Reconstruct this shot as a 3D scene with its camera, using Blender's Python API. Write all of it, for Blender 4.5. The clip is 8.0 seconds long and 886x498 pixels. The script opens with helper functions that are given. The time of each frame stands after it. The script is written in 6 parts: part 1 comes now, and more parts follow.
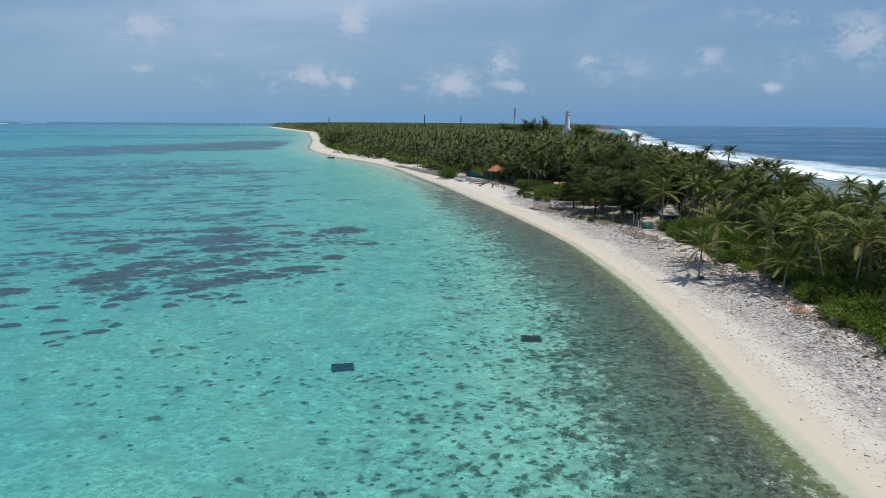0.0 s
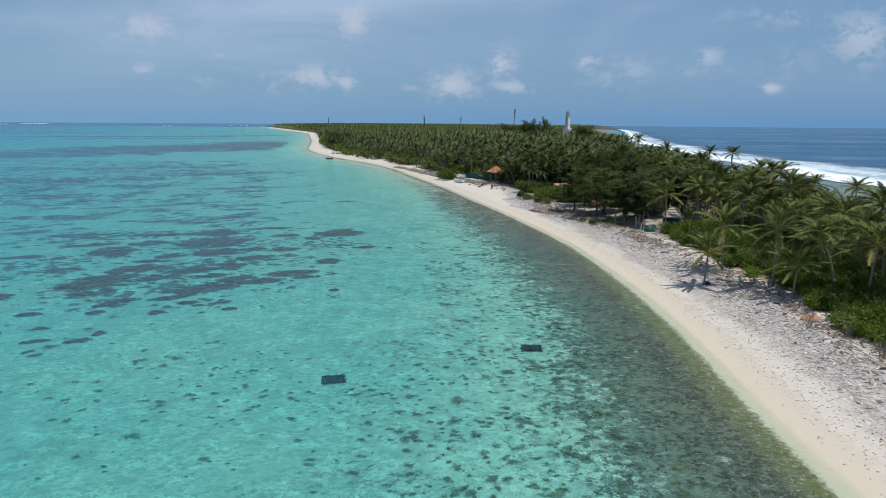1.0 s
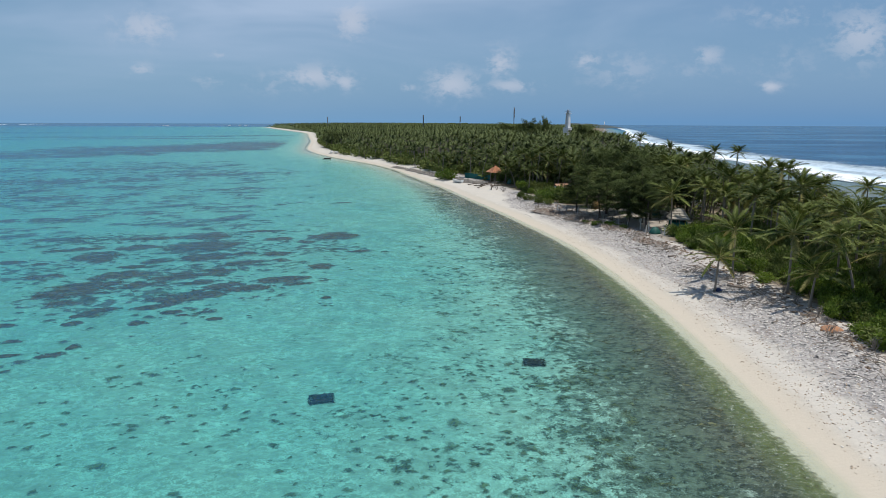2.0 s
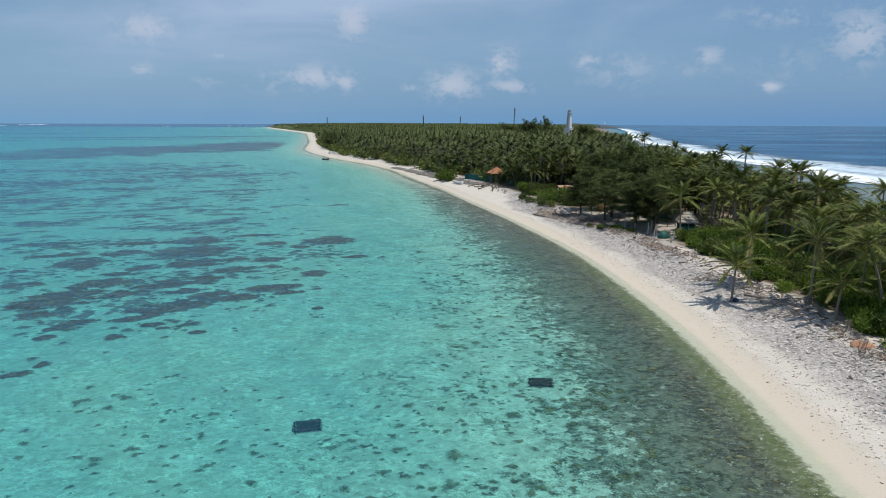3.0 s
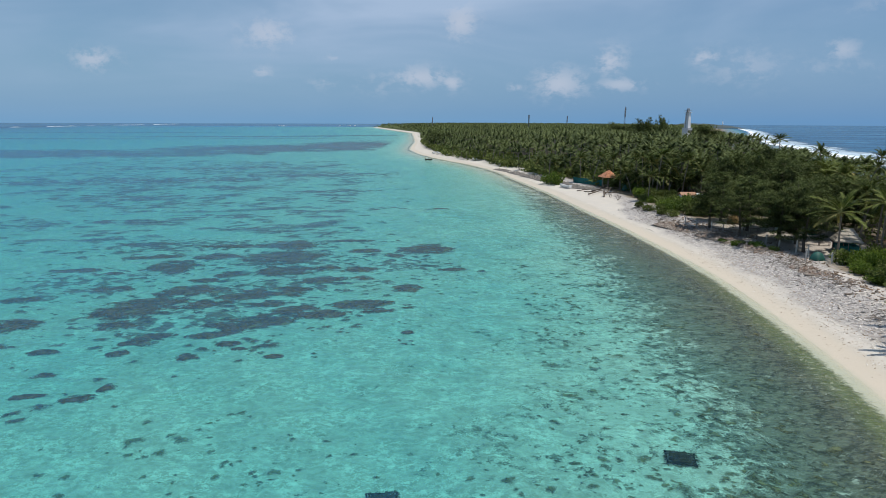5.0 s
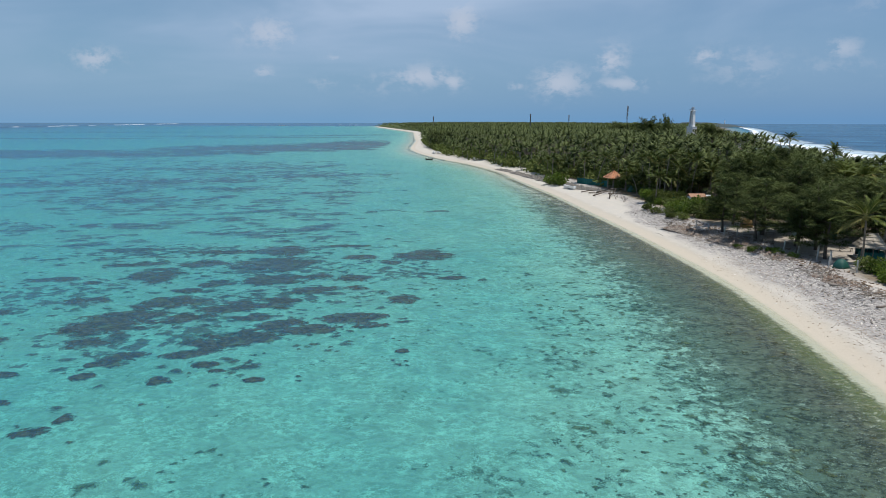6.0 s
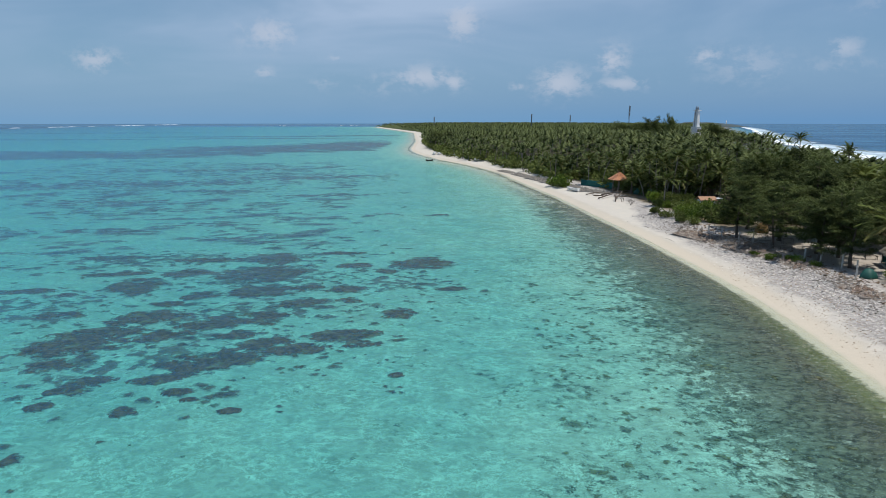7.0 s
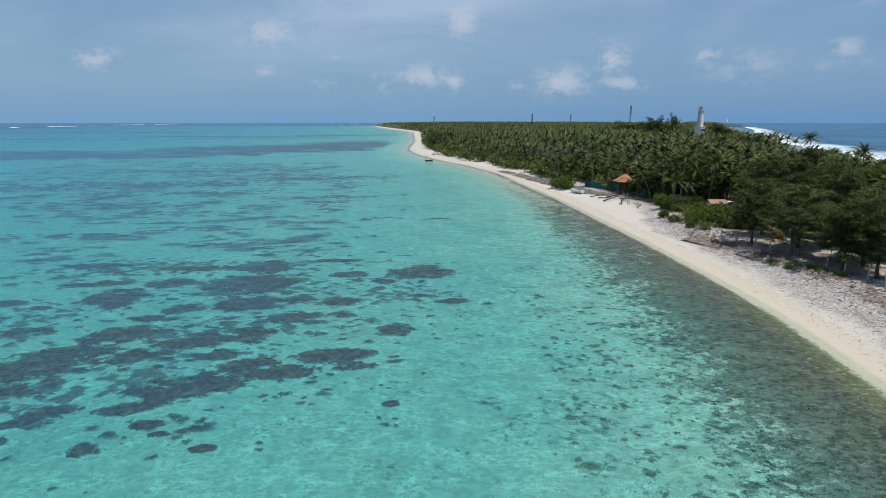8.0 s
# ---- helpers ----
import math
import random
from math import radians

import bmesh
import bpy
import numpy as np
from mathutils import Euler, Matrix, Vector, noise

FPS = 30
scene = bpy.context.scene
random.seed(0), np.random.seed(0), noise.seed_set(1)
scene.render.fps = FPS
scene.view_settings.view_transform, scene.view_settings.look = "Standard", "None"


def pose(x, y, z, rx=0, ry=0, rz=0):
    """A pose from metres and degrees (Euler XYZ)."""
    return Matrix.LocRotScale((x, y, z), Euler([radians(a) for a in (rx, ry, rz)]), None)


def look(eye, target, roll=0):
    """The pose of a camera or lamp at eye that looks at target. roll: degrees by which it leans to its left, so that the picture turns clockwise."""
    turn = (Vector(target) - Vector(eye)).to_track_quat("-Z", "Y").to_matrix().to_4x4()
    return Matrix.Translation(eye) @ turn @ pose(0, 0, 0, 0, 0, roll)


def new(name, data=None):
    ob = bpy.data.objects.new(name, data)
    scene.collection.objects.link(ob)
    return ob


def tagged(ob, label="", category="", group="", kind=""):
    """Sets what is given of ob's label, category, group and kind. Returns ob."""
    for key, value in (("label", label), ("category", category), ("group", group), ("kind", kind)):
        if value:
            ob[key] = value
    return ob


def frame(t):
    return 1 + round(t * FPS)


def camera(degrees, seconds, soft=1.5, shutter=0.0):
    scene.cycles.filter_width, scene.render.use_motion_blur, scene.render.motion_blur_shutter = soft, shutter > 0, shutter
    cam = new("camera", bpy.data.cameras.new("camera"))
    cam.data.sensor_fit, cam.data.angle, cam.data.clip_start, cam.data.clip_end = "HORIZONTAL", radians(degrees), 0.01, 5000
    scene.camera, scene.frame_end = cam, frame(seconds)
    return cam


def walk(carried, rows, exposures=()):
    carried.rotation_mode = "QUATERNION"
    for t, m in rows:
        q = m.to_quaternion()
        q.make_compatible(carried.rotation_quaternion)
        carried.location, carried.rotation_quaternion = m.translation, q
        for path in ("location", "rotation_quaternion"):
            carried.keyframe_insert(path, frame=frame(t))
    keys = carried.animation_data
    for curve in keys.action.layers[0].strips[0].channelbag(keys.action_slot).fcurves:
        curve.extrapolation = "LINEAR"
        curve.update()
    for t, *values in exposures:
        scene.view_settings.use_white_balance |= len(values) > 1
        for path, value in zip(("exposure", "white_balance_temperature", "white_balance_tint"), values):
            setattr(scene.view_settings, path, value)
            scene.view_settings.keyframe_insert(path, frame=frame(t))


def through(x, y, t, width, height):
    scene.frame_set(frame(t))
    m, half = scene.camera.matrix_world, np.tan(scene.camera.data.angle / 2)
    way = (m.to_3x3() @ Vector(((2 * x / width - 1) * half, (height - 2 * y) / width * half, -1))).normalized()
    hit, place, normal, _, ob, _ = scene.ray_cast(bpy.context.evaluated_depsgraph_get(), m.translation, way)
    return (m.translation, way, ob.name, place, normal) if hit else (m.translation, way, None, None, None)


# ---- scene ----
cam = camera(70.0, 8.0, soft=0.8)
# seconds, eye x, y, z, pitch, heading to the right, roll
ROWS = [
    (0, -2.325, -3.680, 20.458, -11.36, 1.58, 0.40),
    (0.5, -2.147, -2.517, 20.421, -11.33, 1.58, 0.40),
    (1, -1.912, -1.042, 20.402, -11.30, 1.58, 0.40),
    (1.5, -1.712, 0.810, 20.399, -11.36, 1.61, 0.30),
    (3, -1.229, 7.472, 20.272, -11.33, 1.58, 0.20),
    (3.3, -1.266, 8.911, 20.277, -11.35, 1.53, 0.20),
    (3.4, -1.278, 9.390, 20.279, -11.36, 1.34, 0.20),
    (3.5, -1.290, 9.870, 20.281, -11.36, 0.41, 0.20),
    (3.6, -1.322, 10.361, 20.287, -11.36, -1.30, 0.20),
    (3.7, -1.354, 10.851, 20.294, -11.36, -3.09, 0.20),
    (3.8, -1.387, 11.342, 20.300, -11.36, -4.47, 0.20),
    (3.9, -1.419, 11.832, 20.307, -11.36, -5.58, 0.20),
    (4, -1.451, 12.323, 20.313, -11.36, -6.50, 0.20),
    (4.1, -1.497, 12.832, 20.307, -11.36, -7.09, 0.20),
    (4.2, -1.543, 13.341, 20.301, -11.36, -7.42, 0.20),
    (4.3, -1.590, 13.849, 20.294, -11.36, -7.60, 0.20),
    (4.5, -1.682, 14.867, 20.282, -11.36, -7.68, 0.20),
    (6, -2.313, 23.024, 20.257, -11.45, -7.83, 0.10),
    (6.5, -2.528, 25.768, 20.251, -11.45, -7.86, 0.00),
    (7, -2.823, 28.624, 20.251, -11.42, -7.92, -0.00),
    (7.5, -3.176, 31.308, 20.301, -11.45, -7.95, -0.00),
    (8, -3.535, 33.854, 20.420, -11.48, -7.92, -0.00),
]


def heading(x, y, z, pitch, yaw, roll):
    a, p = radians(yaw), radians(pitch)
    way = Vector((math.sin(a) * math.cos(p), math.cos(a) * math.cos(p), math.sin(p)))
    eye = Vector((x, y, z))
    return look(eye, eye + way, roll)


walk(cam, [(t, heading(*r)) for t, *r in ROWS])


# ---- world, sun ----
SUN_UP, SUN_ROUND = 72.0, 98.0
world = bpy.data.worlds.new("sky")
scene.world = world
world.use_nodes = True


class Nodes:
    """Short names for building a node tree."""

    def __init__(self, tree):
        self.tree = tree
        tree.nodes.clear()

    def put(self, kind, *values, **settings):
        n = self.tree.nodes.new("ShaderNode" + kind)
        for key, value in settings.items():
            setattr(n, key, value)
        for i, v in enumerate(values):
            self.join(n.inputs[i], v)
        return n

    def join(self, socket, v):
        if v is None:
            return
        if isinstance(v, bpy.types.Node):
            v = v.outputs[0]
        if isinstance(v, bpy.types.NodeSocket):
            self.tree.links.new(v, socket)
        else:
            socket.default_value = v

    def math(self, op, a, b=None, c=None, clamp=False):
        return self.put("Math", a, b, c, operation=op, use_clamp=clamp).outputs[0]

    def vmath(self, op, a, b=None):
        return self.put("VectorMath", a, b, operation=op).outputs[0]

    def step(self, v, lo, hi, a=0.0, b=1.0):
        n = self.put("MapRange", v, lo, hi, a, b, interpolation_type="SMOOTHSTEP")
        return n.outputs[0]

    def mix(self, f, a, b):
        n = self.tree.nodes.new("ShaderNodeMix")
        n.data_type = "RGBA"
        self.join(n.inputs[0], f)
        self.join(n.inputs[6], a)
        self.join(n.inputs[7], b)
        return n.outputs[2]

    def noise(self, vec, scale, detail=3.0, rough=0.55, warp=0.0):
        n = self.tree.nodes.new("ShaderNodeTexNoise")
        self.join(n.inputs["Vector"], vec)
        n.inputs["Scale"].default_value = scale
        n.inputs["Detail"].default_value = detail
        n.inputs["Roughness"].default_value = rough
        n.inputs["Distortion"].default_value = warp
        return n.outputs[0]


def grey(v):
    return (v, v, v, 1)


# puffs of cumulus: sideways and upwards slope of their middle, half width, half height, density
PUFFS = [
    (-0.417, 0.136, 0.045, 0.026, 0.55), (-0.429, 0.075, 0.018, 0.012, 0.5), (-0.11, 0.147, 0.026, 0.028, 0.65),
    (-0.17, 0.067, 0.05, 0.018, 0.65), (-0.123, 0.059, 0.018, 0.014, 0.65), (-0.306, 0.096, 0.018, 0.008, 0.4),
    (0.04, 0.056, 0.038, 0.026, 0.7), (0.113, 0.089, 0.024, 0.024, 0.65), (0.131, 0.055, 0.036, 0.012, 0.6),
    (-0.027, 0.051, 0.012, 0.007, 0.5), (0.247, 0.093, 0.024, 0.014, 0.6), (0.3, 0.08, 0.06, 0.033, 0.3),
]
MORE_PUFFS = [
    (0.434, 0.102, 0.024, 0.016, 0.5), (0.536, 0.056, 0.018, 0.009, 0.75), (0.547, 0.16, 0.09, 0.018, 0.35),
    (0.67, 0.133, 0.05, 0.045, 0.6), (-0.236, 0.058, 0.036, 0.02, 0.3), (-0.719, 0.1, 0.04, 0.02, 0.6),
    (0.42, 0.075, 0.08, 0.02, 0.2), (0.56, 0.09, 0.05, 0.03, 0.2), (-0.33, 0.06, 0.03, 0.014, 0.25),
]
w = Nodes(world.node_tree)
sky = w.put("TexSky", sky_type="NISHITA", sun_disc=False, sun_elevation=radians(SUN_UP), sun_rotation=radians(SUN_ROUND), altitude=0.0, air_density=1.0, dust_density=0.6, ozone_density=3.0)
tex = w.put("TexCoord")
way = w.vmath("NORMALIZE", tex.outputs["Generated"])
sep = w.put("SeparateXYZ", way)
ahead = w.math("MAXIMUM", sep.outputs[1], 0.02)
side, up = w.math("DIVIDE", sep.outputs[0], ahead), w.math("DIVIDE", sep.outputs[2], ahead)
flat = w.put("CombineXYZ", side, w.math("MULTIPLY", up, 1.5), 0.0)
lump = w.noise(flat, 26.0, 5.0, 0.6, 0.4)
fine = w.noise(flat, 70.0, 4.0, 0.6)
shape = w.math("ADD", w.math("MULTIPLY", lump, 1.0), w.math("MULTIPLY", fine, 0.55))
total = None
for px, pz, pw, ph, dense in PUFFS + MORE_PUFFS:
    a = w.math("DIVIDE", w.math("SUBTRACT", side, px), pw * 1.12)
    b = w.math("DIVIDE", w.math("SUBTRACT", up, pz), ph * 0.95)
    r2 = w.math("MULTIPLY_ADD", a, a, w.math("MULTIPLY", b, b))
    g = w.math("MULTIPLY", w.math("POWER", 2.718, w.math("MULTIPLY", r2, -1.1)), dense)
    total = g if total is None else w.math("MAXIMUM", total, g)
puff = w.math("MULTIPLY", total, w.step(w.math("ADD", shape, w.math("MULTIPLY", total, 0.45)), 0.76, 1.06), clamp=True)
stretched = w.vmath("MULTIPLY", way, (2.2, 2.2, 9.0))
veil = w.noise(stretched, 1.0, 4.0, 0.55, 0.5)
low = w.math("POWER", 2.718, w.math("MULTIPLY", w.math("ABSOLUTE", sep.outputs[2]), -7.0))
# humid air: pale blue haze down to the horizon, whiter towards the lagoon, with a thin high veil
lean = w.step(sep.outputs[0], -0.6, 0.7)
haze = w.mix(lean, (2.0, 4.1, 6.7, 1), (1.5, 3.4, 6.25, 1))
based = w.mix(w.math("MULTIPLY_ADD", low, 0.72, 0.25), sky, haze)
thin = w.math("MULTIPLY", w.step(veil, 0.36, 0.72), w.math("MULTIPLY", w.step(sep.outputs[2], 0.0, 0.17, 0.08, 0.6), w.math("SUBTRACT", 1.15, w.math("MULTIPLY", lean, 0.75))))
broad = w.math("POWER", 2.718, w.math("MULTIPLY", w.math("ADD", w.math("POWER", w.math("DIVIDE", w.math("ADD", side, 0.16), 0.34), 2.0), w.math("POWER", w.math("DIVIDE", w.math("SUBTRACT", up, 0.17), 0.075), 2.0)), -1.0))
thin = w.math("ADD", thin, w.math("MULTIPLY", broad, w.step(veil, 0.25, 0.7, 0.15, 0.55)), clamp=True)
hazed = w.mix(thin, based, (4.3, 5.75, 7.9, 1))
cloudy = w.mix(puff, hazed, (6.3, 6.9, 8.2, 1))
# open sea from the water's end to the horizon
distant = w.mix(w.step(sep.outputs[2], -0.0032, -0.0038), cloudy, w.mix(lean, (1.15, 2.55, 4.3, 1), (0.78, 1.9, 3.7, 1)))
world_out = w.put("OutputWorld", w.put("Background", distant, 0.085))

sun = new("sun", bpy.data.lights.new("sun", "SUN"))
sun.data.energy, sun.data.angle, sun.data.color = 3.6, radians(0.53), (1.0, 0.95, 0.88)
a, e = radians(SUN_ROUND), radians(SUN_UP)
sun.matrix_world = look((60, 100, 200), Vector((60, 100, 200)) - Vector((math.sin(a) * math.cos(e), math.cos(a) * math.cos(e), math.sin(e))))
scene.view_settings.exposure = 0.0


# ---- materials ----
def material(name):
    m = bpy.data.materials.new(name)
    m.use_nodes = True
    return m, Nodes(m.node_tree)


def finish(n, shader, bump=None):
    n.put("OutputMaterial", shader)


def principled(n, colour, rough, normal=None, metal=0.0, spec=0.5):
    p = n.put("BsdfPrincipled")
    n.join(p.inputs["Base Color"], colour)
    n.join(p.inputs["Roughness"], rough)
    n.join(p.inputs["Metallic"], metal)
    n.join(p.inputs["Specular IOR Level"], spec)
    n.join(p.inputs["Normal"], normal)
    return p


def bumped(n, height, strength=0.5, distance=0.05, normal=None):
    b = n.put("Bump")
    b.inputs["Strength"].default_value = strength
    b.inputs["Distance"].default_value = distance
    n.join(b.inputs["Height"], height)
    n.join(b.inputs["Normal"], normal)
    return b


def plain(name, colour, rough=0.7, vary=0.25, scale=3.0, metal=0.0, relief=0.3, spec=0.4):
    """A painted, wooden or metal surface with blotches and grain."""
    m, n = material(name)
    at = n.put("TexCoord").outputs["Object"]
    big, small = n.noise(at, scale, 4.0, 0.6), n.noise(at, scale * 9, 3.0)
    k = n.math("ADD", n.math("MULTIPLY", n.math("SUBTRACT", big, 0.5), 2 * vary), n.math("MULTIPLY", n.math("SUBTRACT", small, 0.5), vary))
    dark = tuple(c * 0.45 for c in colour) + (1,)
    light = tuple(min(1.0, c * 1.25) for c in colour) + (1,)
    c = n.mix(n.math("ADD", k, 0.65, clamp=True), dark, light)
    finish(n, principled(n, c, rough, bumped(n, small, relief, 0.02), metal, spec))
    return m


def leafy(name, colour, tip, through=0.3, rough=0.5, spec=0.3, joined=False):
    """Leaves: light and dark from leaf to leaf and from tree to tree, with light passing through."""
    m, n = material(name)
    island = n.put("NewGeometry").outputs["Random Per Island"]
    tree = n.put("Attribute", attribute_name="tint").outputs["Fac"] if joined else n.put("ObjectInfo").outputs["Random"]
    spot = n.noise(n.put("TexCoord").outputs["Object"], 1.3, 2.0)
    k = n.math("ADD", n.math("MULTIPLY", island, 0.45), n.math("ADD", n.math("MULTIPLY", tree, 0.4), n.math("MULTIPLY", spot, 0.3)))
    c = n.mix(n.step(k, 0.15, 0.95), (*colour, 1), (*tip, 1))
    p = principled(n, c, rough, None, 0.0, spec)
    t = n.put("BsdfTranslucent", c)
    finish(n, n.put("MixShader", through, p, t))
    return m


PALM = leafy("palm_leaf", (0.018, 0.036, 0.008), (0.168, 0.2, 0.046), 0.16, 0.55, 0.1)
RIB = leafy("palm_rib", (0.16, 0.155, 0.05), (0.40, 0.365, 0.13), 0.1, 0.5, 0.2)
PALM_FAR = leafy("far_palm_leaf", (0.026, 0.042, 0.018), (0.175, 0.208, 0.08), 0.22, 0.65, 0.06, True)
PALM_OLD = leafy("old_palm_leaf", (0.14, 0.135, 0.035), (0.33, 0.29, 0.085), 0.3, 0.6)
GROVE = leafy("casuarina_leaf", (0.018, 0.029, 0.010), (0.155, 0.19, 0.066), 0.16, 0.7, 0.05)
SHRUB = leafy("shrub_leaf", (0.045, 0.085, 0.014), (0.20, 0.28, 0.044), 0.35, 0.5, 0.15)
SHRUB_DULL = leafy("undergrowth_leaf", (0.065, 0.093, 0.025), (0.18, 0.215, 0.065), 0.3, 0.65, 0.08)
DRY = leafy("dry_leaf", (0.12, 0.08, 0.045), (0.30, 0.22, 0.13), 0.15, 0.8)
BARK = plain("palm_bark", (0.26, 0.22, 0.18), 0.85, 0.3, 2.0, relief=0.6)
DARK_BARK = plain("grove_bark", (0.12, 0.095, 0.075), 0.9, 0.3, 2.0, relief=0.6)


def ground_material():
    m, n = material("sand_and_soil")
    at = n.put("TexCoord").outputs["Object"]
    s = n.put("Attribute", attribute_name="inland").outputs["Fac"]
    low = n.put("Attribute", attribute_name="depth").outputs["Fac"]
    wob = n.noise(at, 0.12, 5.0, 0.6)
    wob2 = n.noise(at, 0.6, 4.0, 0.6)
    wob3 = n.noise(at, 3.0, 3.0, 0.6)
    shifted = n.math("ADD", s, n.math("MULTIPLY", n.math("SUBTRACT", wob, 0.5), 5.0))
    grain = n.noise(at, 9.0, 4.0, 0.7)
    sand = n.mix(grain, (0.43, 0.39, 0.32, 1), (0.62, 0.575, 0.50, 1))
    sand = n.mix(n.step(wob2, 0.45, 0.7, 0.0, 0.35), sand, (0.66, 0.57, 0.44, 1))
    ridge = n.put("CombineXYZ", n.math("MULTIPLY", s, 0.55), n.math("MULTIPLY", n.put("SeparateXYZ", at).outputs[1], 0.07), 0.0)
    sand = n.mix(n.step(n.noise(ridge, 1.0, 4.0, 0.6, 0.5), 0.48, 0.68, 0.0, 0.4), sand, (0.50, 0.44, 0.36, 1))
    sand = n.mix(n.step(wob3, 0.58, 0.72, 0.0, 0.3), sand, (0.46, 0.41, 0.34, 1))
    edge = n.math("ADD", s, n.math("MULTIPLY", n.math("SUBTRACT", wob2, 0.5), 2.5))
    sand = n.mix(n.step(edge, 3.8, 5.2, 0.0, 0.4), sand, n.mix(wob3, (0.58, 0.545, 0.485, 1), (0.72, 0.685, 0.625, 1)))
    # wet sand at the water's edge
    wet = n.math("MULTIPLY", n.step(s, -3.0, 0.5), n.step(edge, 4.7, 3.0))
    sand = n.mix(n.math("MULTIPLY", wet, n.step(n.put("SeparateXYZ", at).outputs[1], 125.0, 190.0, 0.8, 0.3)), sand, (0.585, 0.515, 0.41, 1))
    film_edge = n.math("MULTIPLY", n.step(s, -2.0, 0.2), n.step(n.math("ADD", s, n.math("MULTIPLY", wob2, 0.8)), 2.6, 1.5, 0.0, 0.55))
    sand = n.mix(film_edge, sand, (0.40, 0.42, 0.315, 1))
    # turf of algae and weed on the shallow bed: ragged tufts, closing up towards the shore
    warp = n.vmath("ADD", at, n.vmath("MULTIPLY", n.put("TexNoise", at).outputs["Color"], (1.2, 0.8, 0.0)))
    tuft = n.math("ADD", n.math("MULTIPLY", n.math("SUBTRACT", n.noise(n.vmath("MULTIPLY", warp, (1.1, 0.9, 1.0)), 1.45, 3.5, 0.62, 0.6), 0.5), 2.0), 0.5)
    reach = n.math("MULTIPLY", n.step(s, -17.5, -5.0), n.step(n.math("ADD", s, n.math("MULTIPLY", wob3, 0.7)), 1.2, 0.2))
    drift = n.noise(n.vmath("MULTIPLY", warp, (0.7, 1.0, 1.0)), 0.28, 3.0, 0.6, 0.7)
    uneven = n.math("ADD", n.math("MULTIPLY", n.math("SUBTRACT", wob, 0.5), 0.7), n.math("MULTIPLY", n.math("SUBTRACT", drift, 0.5), 1.0))
    far_off = n.math("ADD", n.step(s, -19.0, -46.0, 0.0, 0.24), n.math("MULTIPLY", n.step(n.put("SeparateXYZ", at).outputs[1], 95.0, 270.0), n.step(s, 1.5, -3.0, 0.1, 0.75)))
    fleck = n.noise(warp, 5.2, 2.5, 0.6, 0.6)
    ragged = n.math("ADD", n.math("MULTIPLY", n.math("SUBTRACT", fleck, 0.5), 0.55), n.math("MULTIPLY", reach, 0.68))
    dense = n.math("SUBTRACT", n.math("ADD", uneven, n.math("ADD", tuft, ragged)), far_off)
    turf = n.math("MULTIPLY", n.step(dense, 0.60, 0.84), n.step(n.math("ADD", s, n.math("MULTIPLY", wob3, 1.6)), 1.75, 0.6))
    weed = n.mix(n.step(n.noise(warp, 2.6, 3.0, 0.6), 0.30, 0.56), (0.165, 0.150, 0.098, 1), (0.018, 0.019, 0.014, 1))
    weed = n.mix(n.math("MULTIPLY", n.math("MULTIPLY", n.step(s, -2.9, -0.4), n.step(n.put("SeparateXYZ", at).outputs[1], 125.0, 70.0, 0.15, 1.0)), n.step(wob3, 0.3, 0.6, 0.35, 0.85)), weed, (0.115, 0.138, 0.040, 1))
    # caustic glints on the turf, painted in as pale flecks
    weed = n.mix(n.math("MULTIPLY", n.step(fleck, 0.56, 0.68, 0.0, 0.75), n.step(s, -11.0, -5.0, 0.55, 1.0)), weed, (0.53, 0.50, 0.42, 1))
    bed = n.mix(n.math("MULTIPLY", turf, 0.95), sand, weed)
    # thin film over the lagoon's sand
    film = n.math("MULTIPLY", n.step(n.math("ADD", wob, n.math("MULTIPLY", wob2, 0.5)), 0.72, 0.95), n.step(s, -12.0, -22.0, 0.0, 0.3))
    bed = n.mix(film, bed, (0.28, 0.26, 0.2, 1))
    # coral rubble above the tide line, with lines of wrack along the shore
    sep = n.put("SeparateXYZ", at)
    along = n.put("CombineXYZ", n.math("MULTIPLY", s, 0.9), n.math("MULTIPLY", sep.outputs[1], 0.16), 0.0)
    line = n.noise(along, 1.0, 4.0, 0.6, 0.4)
    stones = n.put("TexVoronoi", at)
    stones.inputs["Scale"].default_value = 3.2
    rubble = n.mix(stones.outputs["Color"], (0.26, 0.243, 0.226, 1), (0.55, 0.515, 0.478, 1))
    rubble = n.mix(n.step(wob3, 0.35, 0.75, 0.0, 0.4), rubble, (0.36, 0.33, 0.305, 1))
    rubble = n.mix(n.step(line, 0.54, 0.68, 0.0, 0.6), rubble, (0.24, 0.205, 0.18, 1))
    start = n.math("ADD", shifted, n.math("SUBTRACT", n.step(sep.outputs[1], 50.0, 90.0, 1.3, 2.5), n.step(sep.outputs[1], 150.0, 185.0, 0.0, 6.5)))
    high = n.math("MULTIPLY", n.step(n.math("ADD", start, n.math("MULTIPLY", wob2, 3.0)), 8.8, 11.2), n.step(line, 0.30, 0.42, 0.3, 1.0))
    dry = n.mix(high, bed, rubble)
    # a pale ridge of blown sand behind the rubble
    back = n.math("MULTIPLY", n.math("MULTIPLY", n.step(sep.outputs[1], 112.0, 100.0), n.step(edge, 11.4, 12.6)), n.step(wob2, 0.40, 0.55, 0.15, 0.9))
    dry = n.mix(back, dry, n.mix(wob3, (0.50, 0.45, 0.385, 1), (0.66, 0.61, 0.545, 1)))
    # litter and low green under the trees
    soil = n.mix(wob3, (0.09, 0.07, 0.045, 1), (0.26, 0.20, 0.13, 1))
